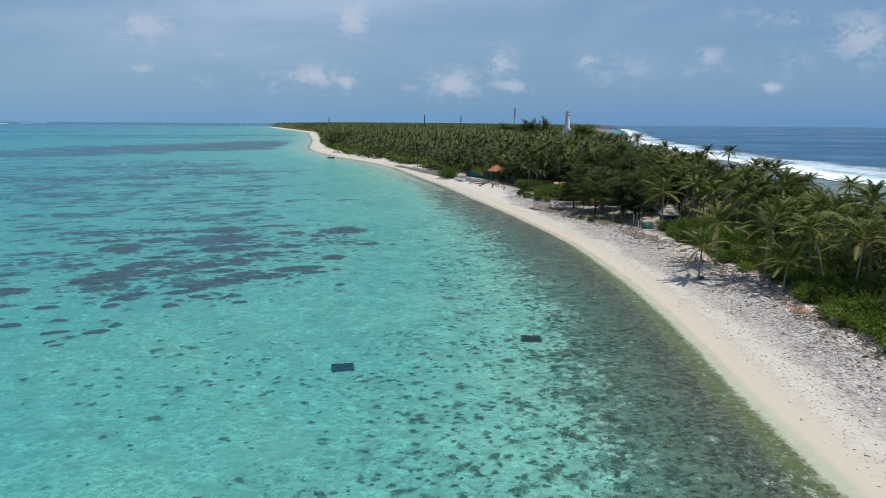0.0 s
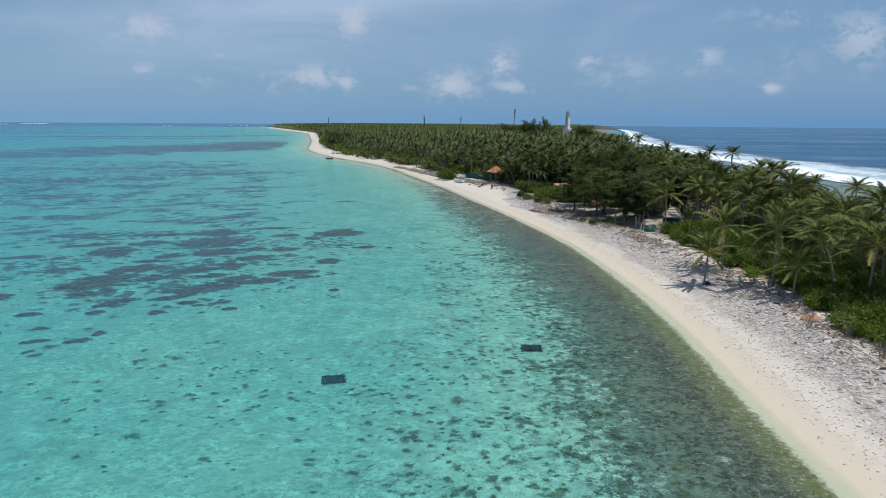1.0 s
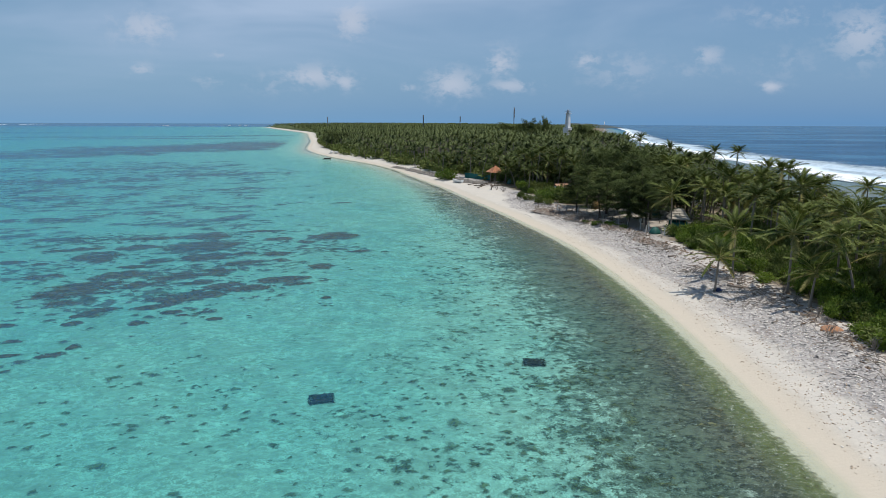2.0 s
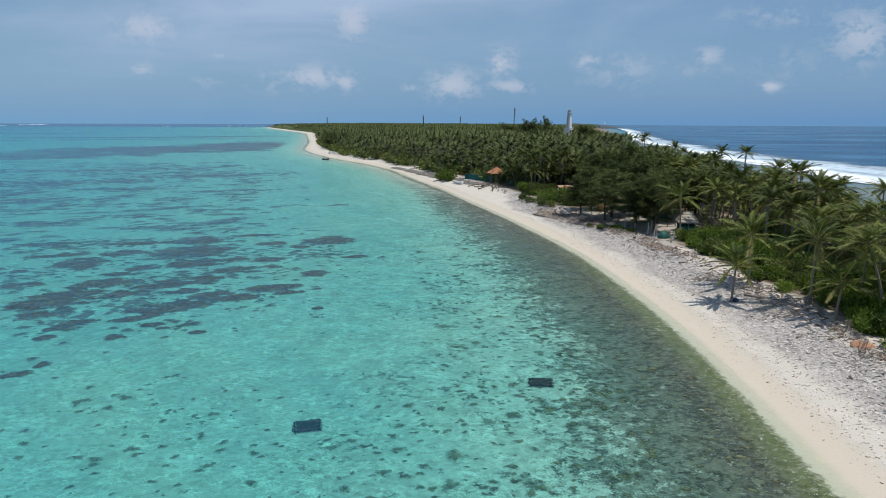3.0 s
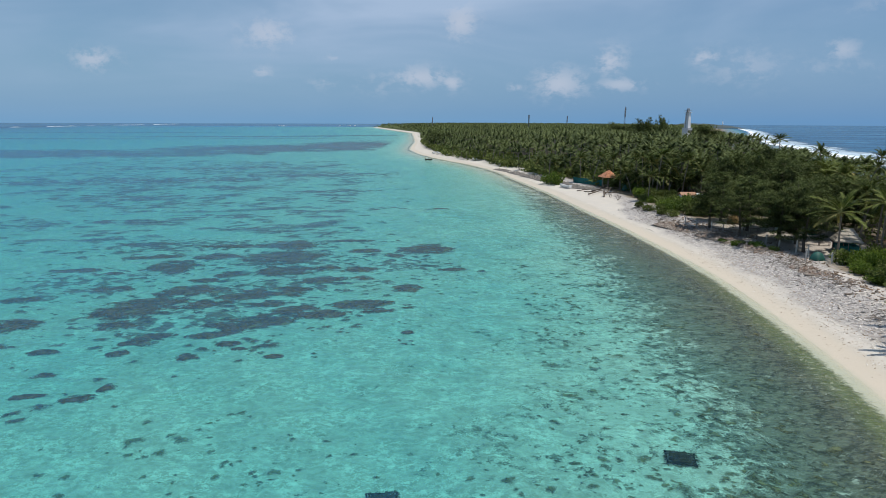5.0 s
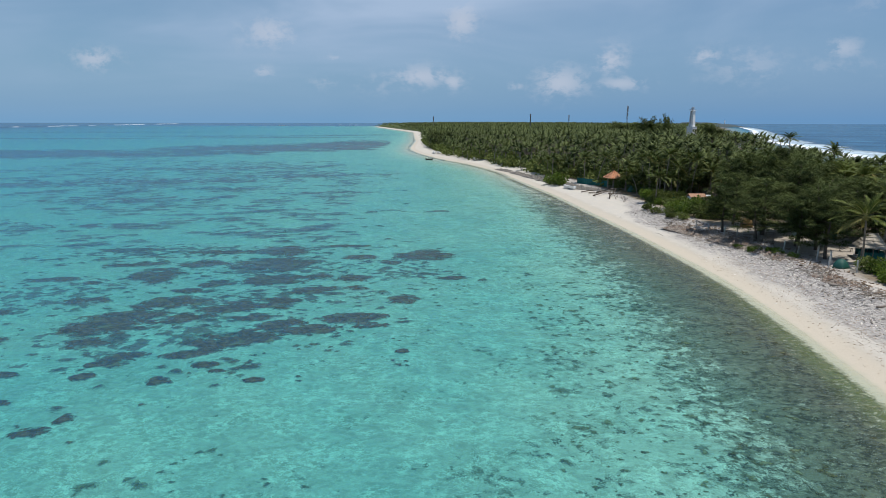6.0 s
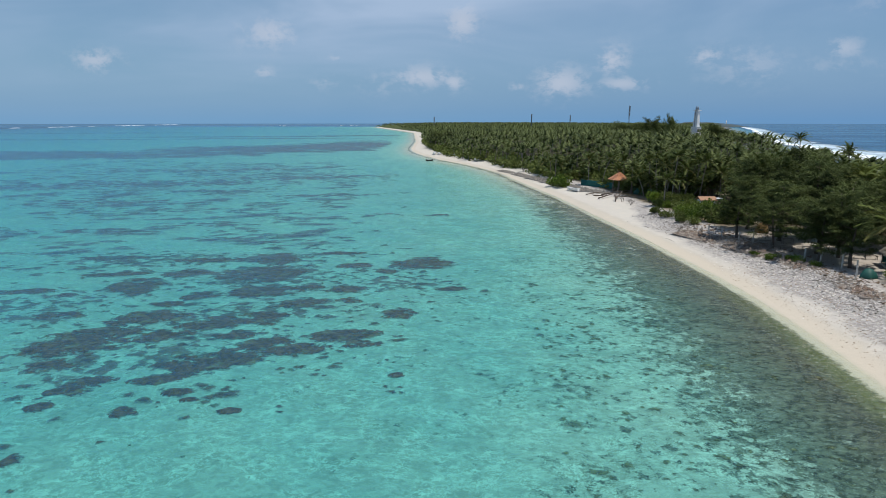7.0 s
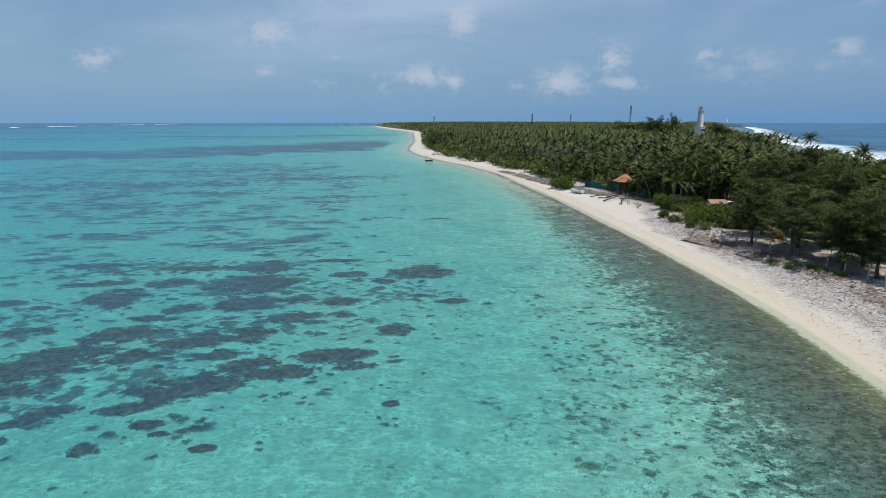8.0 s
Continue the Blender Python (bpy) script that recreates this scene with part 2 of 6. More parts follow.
    soil = n.mix(n.step(wob2, 0.5, 0.68, 0.0, 0.7), soil, (0.07, 0.10, 0.03, 1))
    soil = n.mix(n.math("MULTIPLY", n.step(wob, 0.45, 0.62), 0.25), soil, (0.46, 0.41, 0.33, 1))
    yard = n.math("MULTIPLY", n.math("MULTIPLY", n.step(sep.outputs[1], 104.0, 110.0), n.step(sep.outputs[1], 150.0, 138.0)), n.math("MULTIPLY", n.step(sep.outputs[0], 53.0, 49.0), n.step(wob3, 0.3, 0.5, 0.55, 1.0)))
    soil = n.mix(yard, soil, n.mix(wob2, (0.48, 0.44, 0.385, 1), (0.33, 0.29, 0.245, 1)))
    dry = n.mix(n.step(shifted, 15.0, 17.5), dry, soil)
    # dark reef flat and deep bed on the ocean side
    deep = n.step(s, 60.0, 75.0)
    dry = n.mix(n.math("MULTIPLY", deep, n.step(low, 0.0, 0.5)), dry, n.mix(wob, (0.27, 0.215, 0.24, 1), (0.44, 0.36, 0.38, 1)))
    # wave light painted into the lagoon's sand: dark mottling, then bright caustic lines
    patch = n.noise(n.vmath("MULTIPLY", at, (0.9, 1.1, 1.0)), 0.9, 2.5, 0.55, 1.2)
    mottle = n.math("MULTIPLY", n.step(s, 0.0, -8.0), n.step(patch, 0.58, 0.40, 0.0, 0.42))
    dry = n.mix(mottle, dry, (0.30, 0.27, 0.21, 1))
    # cell edges as a bright caustic network, put into the base colour
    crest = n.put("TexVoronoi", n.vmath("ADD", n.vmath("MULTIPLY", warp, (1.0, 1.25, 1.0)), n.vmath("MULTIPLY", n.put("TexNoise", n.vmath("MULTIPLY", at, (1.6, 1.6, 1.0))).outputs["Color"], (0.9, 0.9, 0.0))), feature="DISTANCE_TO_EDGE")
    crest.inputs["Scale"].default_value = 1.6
    caustics = n.math("MULTIPLY", n.step(crest.outputs[0], 0.13, 0.0), n.math("MULTIPLY", n.step(s, -4.5, -11.0, 0.0, 1.0), n.step(wob2, 0.38, 0.62, 0.25, 1.0)))
    dry = n.mix(n.math("MULTIPLY", caustics, n.math("SUBTRACT", 1.0, n.math("MULTIPLY", turf, 0.6))), dry, (0.86, 0.81, 0.71, 1))
    relief = n.math("ADD", n.math("MULTIPLY", grain, 0.35), n.math("ADD", n.math("MULTIPLY", wob3, 0.5), n.math("MULTIPLY", n.math("MULTIPLY", stones.outputs[0], high), 1.2)))
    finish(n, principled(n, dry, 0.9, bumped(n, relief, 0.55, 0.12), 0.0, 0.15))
    return m


def water_material():
    m, n = material("sea_water")
    at = n.put("TexCoord").outputs["Object"]
    d = n.math("MULTIPLY", n.put("Attribute", attribute_name="depth").outputs["Fac"], 2.5)
    tint = n.put("CombineColor", n.math("POWER", 0.62, d), n.math("POWER", 0.885, d), n.math("POWER", 0.874, d))
    clear = n.put("BsdfTransparent", tint)
    murk = n.mix(n.step(d, 3.0, 14.0), (0.075, 0.37, 0.74, 1), (0.026, 0.105, 0.21, 1))
    streak = n.noise(n.vmath("MULTIPLY", at, (0.0035, 0.011, 1.0)), 1.0, 6.0, 0.68, 0.9)
    murk = n.mix(n.step(streak, 0.42, 0.64), n.mix(n.step(d, 3.0, 14.0), murk, (0.019, 0.078, 0.165, 1)), n.mix(n.step(d, 3.0, 14.0), murk, (0.06, 0.18, 0.30, 1)))
    body = n.put("BsdfDiffuse", murk)
    share = n.math("MULTIPLY", n.math("SUBTRACT", 1.0, n.math("POWER", 0.925, d)), n.step(d, 0.6, 3.2))
    inner = n.put("MixShader", share, clear, body)
    chop = n.vmath("MULTIPLY", at, (0.8, 1.5, 1.0))
    waves = n.math("ADD", n.math("MULTIPLY", n.noise(chop, 0.55, 3.0, 0.6, 0.6), 0.7), n.math("ADD", n.math("MULTIPLY", n.noise(chop, 2.2, 3.0, 0.6, 0.5), 0.22), n.math("ADD", n.math("ADD", n.math("MULTIPLY", n.noise(at, 0.06, 2.0), 1.0), n.math("MULTIPLY", n.noise(n.vmath("MULTIPLY", at, (0.5, 1.2, 1.0)), 0.16, 2.0, 0.6, 0.5), 2.2)), n.math("MULTIPLY", n.noise(chop, 5.5, 2.0, 0.6, 0.8), 0.09))))
    nor = bumped(n, waves, 0.6, 0.35)
    gloss = n.put("BsdfAnisotropic", (1, 1, 1, 1), 0.12)
    n.join(gloss.inputs["Normal"], nor)
    fres = n.put("Fresnel", 1.33, nor)
    finish(n, n.put("MixShader", n.math("MULTIPLY", fres, 0.46), inner, gloss))
    return m


GROUND, WATER = ground_material(), water_material()


# ---- the lie of the land ----
SHORE_Y = [-5000, -200, 0, 28, 39, 48, 59, 70, 85, 99, 112, 123, 145, 169, 200, 241, 282, 328, 362, 421, 485, 670, 1152, 2238, 4000, 6000]
SHORE_X = [20, 20, 20.5, 20.9, 21.3, 22.1, 23.0, 23.5, 23.2, 22.6, 21.1, 19.0, 15.1, 9.8, 3.6, -7.0, -16.4, -33.5, -51, -74, -92, -121, -213, -557, -600, 250]
OCEAN_Y = [-5000, 0, 120, 200, 320, 415, 740, 1100, 1600, 2400, 2700, 4000, 6000]
OCEAN_X = [90, 90, 92, 97, 112, 126, 190, 285, 430, 640, 560, 260, 300]


def smooth_line(ys, knots_y, knots_x):
    """A line through knots, rounded where it bends."""
    out = 0
    for k in (-2, -1, 0, 1, 2):
        out = out + np.interp(ys + k * (3 + 0.04 * np.abs(ys)) / 2, knots_y, knots_x)
    return out / 5


def shore(y):
    return smooth_line(np.asarray(y, float), SHORE_Y, SHORE_X)


def ocean(y):
    return smooth_line(np.asarray(y, float), OCEAN_Y, OCEAN_X)


def swell(x, y):
    return (np.sin(x * 0.21 + 1.3 * np.sin(y * 0.13)) + np.sin(y * 0.17 - 0.11 * x + 2) + np.sin(x * 0.53 + y * 0.41)) / 3


def inland(x, y):
    """Distance inland from the lagoon's edge."""
    y = np.asarray(y, float)
    slope = (shore(y + 2) - shore(y - 2)) / 4
    return (np.asarray(x, float) - shore(y)) / np.sqrt(1 + slope * slope)


def height(x, y):
    x, y = np.asarray(x, float), np.asarray(y, float)
    s = inland(x, y)
    near = np.interp(s, [-1500, -500, -150, -60, -30, -14, -5, -1, 1.8, 5, 9, 13, 18, 60], [-3.6, -1.75, -1.08, -0.83, -0.76, -0.58, -0.29, -0.11, 0.0, 0.42, 0.95, 1.45, 1.55, 1.8])
    lumps = swell(x, y)
    near = near + lumps * np.interp(s, [-40, -4, 2, 6, 10, 20], [0.06, 0.03, 0.0, 0.03, 0.14, 0.12])
    # the lagoon ends at its own reef, beyond which the sea is deep
    reef = np.maximum((-950 - 0.32 * y) - x, y - 2500)
    near = near - 25 * np.clip(reef / 150, 0, 1) * (s < 0)
    o = x - ocean(y)
    far = np.interp(o, [-18, -6, 0, 8, 55, 80, 160], [1.8, 1.4, 0.2, -0.16, -0.3, -3.0, -26]) + 0.1 * lumps
    return np.where(o > -18, np.minimum(near, far), near)


def sheet(name, us, ys, z_of, keep, mat, label, category):
    """A sheet that follows the shore, with its depth and distance inland stored at every corner."""
    U, Y = np.meshgrid(us, ys)
    X = U + shore(Y)
    H = height(X, Y)
    Z = z_of(X, Y, H)
    cols = len(us)
    i = np.arange((len(ys) - 1) * (cols - 1))
    a = i // (cols - 1) * cols + i % (cols - 1)
    quads = np.stack([a, a + 1, a + 1 + cols, a + cols], 1)
    if keep is not None:
        ok = keep(H).ravel()
        quads = quads[ok[quads].any(1)]
    me = bpy.data.meshes.new(name)
    me.from_pydata(np.stack([X.ravel(), Y.ravel(), Z.ravel()], 1).tolist(), [], quads.tolist())
    for key, values in (("depth", np.maximum(0, -H)), ("inland", inland(X, Y))):
        me.attributes.new(key, "FLOAT", "POINT").data.foreach_set("value", values.ravel().astype(np.float32))
    me.polygons.foreach_set("use_smooth", [True] * len(me.polygons))
    me.materials.append(mat)
    return tagged(new(name, me), label, category, kind="structure")


def steps(start, first, grow, end):
    out, d = [start], first
    while out[-1] < end:
        out.append(out[-1] + d)
        d *= grow
    return out


US = sorted(set([-v for v in steps(30, 1.2, 1.06, 6500)] + list(np.arange(-30, 30, 0.9)) + steps(30, 1.2, 1.05, 6500)))
YS = sorted(set([-v for v in steps(0, 5, 1.25, 4900)] + list(np.arange(1, 150, 1.25)) + steps(150, 1.1, 1.025, 4950)))
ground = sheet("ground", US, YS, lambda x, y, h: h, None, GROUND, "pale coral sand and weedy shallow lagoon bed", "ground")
water = sheet("water", US, YS, lambda x, y, h: 0 * h, lambda h: h < 0.12, WATER, "clear turquoise lagoon turning deep blue in open sea", "water")


# ---- meshes ----
def mesh_from(name, verts, faces, mats, index=None, smooth=False):
    me = bpy.data.meshes.new(name)
    me.from_pydata([tuple(v) for v in verts], [], faces)
    for m in mats if isinstance(mats, (list, tuple)) else [mats]:
        me.materials.append(m)
    if index is not None:
        me.polygons.foreach_set("material_index", index)
    if smooth:
        me.polygons.foreach_set("use_smooth", [True] * len(me.polygons))
    return me


def part(name, data, parent, label="", m=None):
    """One mesh object under a thing or under a part."""
    ob = new(name, data)
    ob.parent = parent
    if m is not None:
        ob.matrix_basis = m
    return tagged(ob, label)


def thing(name, label, category, m, group="", kind=""):
    ob = new(name)
    ob.empty_display_size = 0.3
    ob.matrix_basis = m
    return tagged(ob, label, category, group, kind)


def tube(points, radii, sides=7, wobble=0.0, rng=None):
    """Verts and faces of a round bar along points."""
    verts, faces = [], []
    pts = [Vector(p) for p in points]
    for i, p in enumerate(pts):
        d = (pts[min(i + 1, len(pts) - 1)] - pts[max(i - 1, 0)]).normalized()
        a = d.cross(Vector((0.31, 0.9, 0.2))).normalized()
        b = d.cross(a)
        for k in range(sides):
            t = 2 * math.pi * k / sides
            r = radii[i] * (1 + (rng.uniform(-wobble, wobble) if rng else 0))
            verts.append(p + (a * math.cos(t) + b * math.sin(t)) * r)
    for i in range(len(pts) - 1):
        for k in range(sides):
            q = (k + 1) % sides
            faces.append((i * sides + k, i * sides + q, (i + 1) * sides + q, (i + 1) * sides + k))
    faces.append(tuple(range(sides))[::-1])
    faces.append(tuple((len(pts) - 1) * sides + k for k in range(sides)))
    return verts, faces


def gather(pieces):
    verts, faces = [], []
    for v, f in pieces:
        o = len(verts)
        verts += v
        faces += [tuple(i + o for i in q) for q in f]
    return verts, faces


# ---- palms ----
def frond_shape(rng, length, rise, droop, pairs, leaf, sag, fine=True):
    """A feather leaf along +x: its rib and rows of pointed leaflets on both sides."""
    n = 9 if fine else 6
    pts, p, ang = [Vector((0, 0, 0))], Vector((0, 0, 0)), rise
    bend = rng.uniform(-0.25, 0.25)
    for i in range(1, n + 1):
        t = i / n
        ang = rise - (rise + droop) * t ** 1.25
        yaw = bend * t
        p = p + Vector((math.cos(ang) * math.cos(yaw), math.cos(ang) * math.sin(yaw), math.sin(ang))) * (length / n)
        pts.append(p.copy())
    verts, faces = [], []
    for i, q in enumerate(pts):
        r = (0.075 if fine else 0.06) * (1 - 0.75 * i / n)
        verts += [q + Vector((0, -r, 0)), q + Vector((0, r, 0)), q + Vector((0, 0, -1.4 * r))]
    for i in range(n):
        for a, b in ((0, 1), (1, 2), (2, 0)):
            faces.append((3 * i + a, 3 * i + b, 3 * i + 3 + b, 3 * i + 3 + a))
    for k in range(pairs):
        t = 0.14 + 0.86 * (k + 0.5) / pairs
        f = t * n
        i = min(int(f), n - 1)
        q = pts[i].lerp(pts[i + 1], f - i)
        d = (pts[i + 1] - pts[i]).normalized()
        out = Vector((0, 0, 1)).cross(d).normalized()
        up = d.cross(out)
        size = leaf * (0.35 + 0.65 * math.sin(math.pi * min(1, 0.18 + 0.85 * t))) * rng.uniform(0.85, 1.15)
        wide = length / pairs * 0.46
        for sign in (-1, 1):
            way = (out * sign * rng.uniform(0.6, 0.75) + d * rng.uniform(0.6, 0.8) + up * rng.uniform(0.05, 0.5)).normalized()
            mid = q + way * size * 0.55 + Vector((0, 0, -sag * 0.18 * size))
            tip = q + way * size + Vector((0, 0, -sag * rng.uniform(0.6, 1.1) * size))
            o = len(verts)
            if fine:
                verts += [q - d * wide, q + d * wide, mid + d * wide * 0.9, mid - d * wide * 0.9, tip]
                faces += [(o, o + 1, o + 2, o + 3), (o + 3, o + 2, o + 4)]
            else:
                verts += [q - d * wide * 1.3, q + d * wide * 1.3, tip]
                faces.append((o, o + 1, o + 2))
    return verts, faces


def turned(verts, m):
    return [m @ v for v in verts]


def crown_fronds(rng, count):
    """Turn, rise and droop of the leaves round a crown: young ones upright, old ones hanging."""
    out = []
    for i in range(count):
        age = i / (count - 1)
        turn = i * 137.5 + rng.uniform(-14, 14)
        rise = radians(86 - 96 * age + rng.uniform(-9, 9))
        droop = radians(-30 + 80 * age + rng.uniform(-10, 14))
        out.append((turn, rise, droop, age))
    return out


def crown_mesh(name, seed, count=21, length=4.2, pairs=26, old=1, mats=(PALM, PALM_OLD, RIB)):
    rng = random.Random(seed)
    verts, faces, index = [], [], []
    for turn, rise, droop, age in crown_fronds(rng, count):
        v, f = frond_shape(rng, length * rng.uniform(0.82, 1.08) * (0.8 + 0.25 * min(1, age * 2)), rise, droop, pairs, 0.92, 0.22 + 0.45 * age, False)
        v = turned(v, pose(0, 0, 0, rng.uniform(-20, 20), 0, turn))
        o = len(verts)
        verts += v
        faces += [tuple(i + o for i in q) for q in f]
        index += [2] * 18 + [1 if age > 1 - old / count else 0] * (len(f) - 18)
    return mesh_from(name, verts, faces, list(mats), index)


def trunk_mesh(name, seed, tall, lean):
    rng = random.Random(seed)
    n = 12
    turn = rng.uniform(0, 6.28)
    pts, radii = [], []
    for i in range(n + 1):
        t = i / n
        off = lean * (t ** 1.7)
        pts.append((math.cos(turn) * off, math.sin(turn) * off, tall * t - 0.3 * (1 - t)))
        radii.append((0.15 - 0.05 * t + 0.16 * max(0, 1 - t * 9)) * (1.06 if i % 2 else 0.97))
    v, f = tube(pts, radii, 8, 0.05, rng)
    return mesh_from(name, v, f, BARK, smooth=True), Vector(pts[-1])


PALM_LABEL = "coconut palm with slender grey trunk and feathery green crown"
kinds = []


def palm_kind(seed, tall, lean):
    t, top = trunk_mesh("palm_trunk", seed, tall, lean)
    c = crown_mesh("palm_crown", seed + 50, count=random.Random(seed).choice([20, 22, 24]))
    return t, c, top, tall


for k in range(8):
    kinds.append(palm_kind(k, 9.0, [0.3, 1.2, 0.6, 2.0, 0.9, 1.5, 0.2, 2.6][k]))


stand = []


def palm(x, y, crown_z, rng, kind=None, label=PALM_LABEL, group="coconut palms of the grove", size=1.0):
    """A palm at (x, y) whose crown sits at crown_z."""
    t, c, top, tall = kind or rng.choice(kinds)
    z = float(height(x, y))
    k = max(0.2, (crown_z - z) / tall)
    if y > 152:
        w, at = 0.8 + 0.25 * k, pose(x, y, z, 0, 0, rng.uniform(0, 360))
        tilt = pose(0, 0, 0, rng.uniform(-6, 6), rng.uniform(-6, 6), 0) @ Matrix.Scale(size * rng.uniform(0.74, 0.96), 4)
        stand.append((t, at @ Matrix.Diagonal((w, w, k, 1)), c, at @ Matrix.Translation((top.x * w, top.y * w, top.z * k)) @ tilt))
        return None
    ob = thing("coconut_palm", label, "palm tree", pose(x, y, z, 0, 0, rng.uniform(0, 360)), group)
    trunk = part("trunk", t, ob, m=Matrix.Diagonal((0.8 + 0.25 * k, 0.8 + 0.25 * k, k, 1)))
    w = 0.8 + 0.25 * k
    part("crown", c, ob, m=Matrix.Translation((top.x * w, top.y * w, top.z * k)) @ pose(0, 0, 0, rng.uniform(-6, 6), rng.uniform(-6, 6), 0) @ Matrix.Scale(size * rng.uniform(0.74, 0.96), 4))
    return ob


# palms that stand out: x, y, height of the crown
STANDING = [
    (32.6, 74.2, 5.0), (39.4, 71.0, 8.4), (44.6, 70.6, 6.8), (50.5, 105.0, 9.6), (38.7, 65.6, 5.2), (50.0, 71.5, 8.2),
    (37.6, 80.4, 7.2), (53.6, 107.7, 11.6), (60.4, 102.5, 10.4), (56.0, 99.0, 10.8), (44.5, 62.0, 8.2), (52.0, 64.0, 8.6),
    (53.2, 80.0, 9.1), (82.1, 120.0, 8.5), (72.5, 130.0, 11.0), (69.0, 134.0, 11.3), (68.9, 110.0, 9.9), (76.1, 160.0, 13.2),
    (74.6, 170.0, 13.0), (75.6, 230.0, 15.1), (72.0, 190.0, 13.1), (61.8, 85.0, 9.8), (62.8, 105.0, 9.9), (60.8, 120.0, 10.6),
    (63.2, 150.0, 10.9), (42.0, 112.6, 8.0), (25.5, 194.0, 6.6), (23.0, 213.0, 9.4), (17.5, 217.0, 9.8), (14.0, 221.0, 9.2), (27.5, 199.0, 10.4),
    (60.0, 108.0, 12.5), (56.5, 140.0, 12.8), (55.4, 127.0, 11.2), (52.2, 115.0, 10.8),
]
FROND_KINDS = []
for k in range(14):
    r_ = random.Random(700 + k)
    age = (k % 7 + 0.5) / 7
    v, f = frond_shape(r_, 4.2 * (0.8 + 0.25 * min(1, age * 2)), radians(84 - 104 * age), radians(-30 + 78 * age), 26, 0.72, 0.15 + 0.35 * age)
    FROND_KINDS.append(mesh_from("frond", v, f, [PALM_OLD if k in (6, 13) else PALM, RIB], [1] * 27 + [0] * (len(f) - 27)))
heart_v, heart_f = gather([tube([(0, 0, -0.5), (0, 0, 0.1), (0, 0, 0.9)], [0.13, 0.2, 0.04], 7)] + [
    tube([(0.28 * math.cos(a), 0.28 * math.sin(a), -0.5), (0.28 * math.cos(a), 0.28 * math.sin(a), -0.36), (0.28 * math.cos(a), 0.28 * math.sin(a), -0.2)], [0.04, 0.12, 0.03], 6) for a in (0.3, 1.2, 2.4, 3.9, 5.0)])
HEART = mesh_from("crown_heart", heart_v, heart_f, RIB, smooth=True)


def leafed_palm(x, y, crown_z, rng, size=1.0, lean=1):
    """A palm near enough for its leaves to be told apart: each leaf hangs on the crown's heart."""
    t, c, top, tall = kinds[lean]
    z = float(height(x, y))
    k, w = (crown_z - z) / tall, 0.8 + 0.25 * (crown_z - z) / tall
    ob = thing("coconut_palm", "coconut palm with pale ribbed leaves at the sand's edge", "palm tree", pose(x, y, z, 0, 0, rng.uniform(0, 360)), "coconut palms of the grove")
    part("trunk", t, ob, m=Matrix.Diagonal((w, w, k, 1)))
    crown = part("crown", HEART, ob, m=Matrix.Translation((top.x * w, top.y * w, top.z * k)) @ pose(0, 0, 0, rng.uniform(-6, 6), rng.uniform(-6, 6), 0) @ Matrix.Scale(size, 4))
    count = rng.choice([19, 21, 23])
    for i in range(count):
        kind = FROND_KINDS[min(6, int(i / count * 7)) + rng.choice([0, 7])]
        part("frond", kind, crown, m=pose(0, 0, 0, 0, 0, i * 137.5 + rng.uniform(-14, 14)) @ pose(0, 0, 0, rng.uniform(-20, 20), rng.uniform(-8, 8), 0) @ Matrix.Scale(rng.uniform(0.82, 1.08), 4))
    return ob


rng = random.Random(4)
taken = []
for i, (x, y, z) in enumerate(STANDING):
    if y < 100 or (x, y) == (42.0, 112.6):
        leafed_palm(x, y, z, rng, 0.9 if z < 6 else 1.05, (6, 0, 6, 2, 0, 6)[i % 6])
    else:
        palm(x, y, z, rng)
    taken.append((x, y))


def hut_ground(x, y):
    """The open sandy yard under the grove, kept free of palms."""
    return 28 < x < 36 + 0.105 * y and 104 < y < 168


def scatter(rng, count, x_of, y0, y1, gap, taken, bad=None):
    out, tries = [], 0
    while len(out) < count and tries < count * 60:
        tries += 1
        y = rng.uniform(y0, y1)
        lo, hi = x_of(y)
        if hi <= lo:
            continue
        x = rng.uniform(lo, hi)
        if bad and bad(x, y):
            continue
        if all((x - a) ** 2 + (y - b) ** 2 > gap * gap for a, b in taken):
            out.append((x, y))
            taken.append((x, y))
    return out


def wood(y):
    s = float(shore(y))
    return s + float(np.interp(y, [150, 174, 180, 232, 246, 390, 440, 500, 580], [17.5, 17.5, 21, 21, 13, 13, 17, 17, 13])), min(float(ocean(y)) - 9, 0.78 * (y + 20) + 14)


for x, y in scatter(rng, 100, wood, 40, 110, 3.0, taken, lambda x, y: hut_ground(x, y) or x < 41 or (y < 62 and x < 47) or (66 < y < 104 and x < 48.5)):
    palm(x, y, rng.uniform(6.2, 8.8) + max(0, y - 80) * 0.02 - (2.6 if x > 58 else 0), rng)
for x, y in scatter(rng, 190, wood, 110, 196, 3.5, taken, lambda x, y: hut_ground(x, y) or 27 < x < 43 and 160 < y < 184):
    palm(x, y, rng.uniform(7.0, 10.5) * (1.0 if y < 150 or x > wood(y)[0] + 20 else rng.uniform(0.5, 1.0)) + min(2.5, (y - 110) * 0.03) - (4.6 if x > 57 and y < 150 else 0) - (4.8 if x > 58 and y >= 150 else 0), rng)


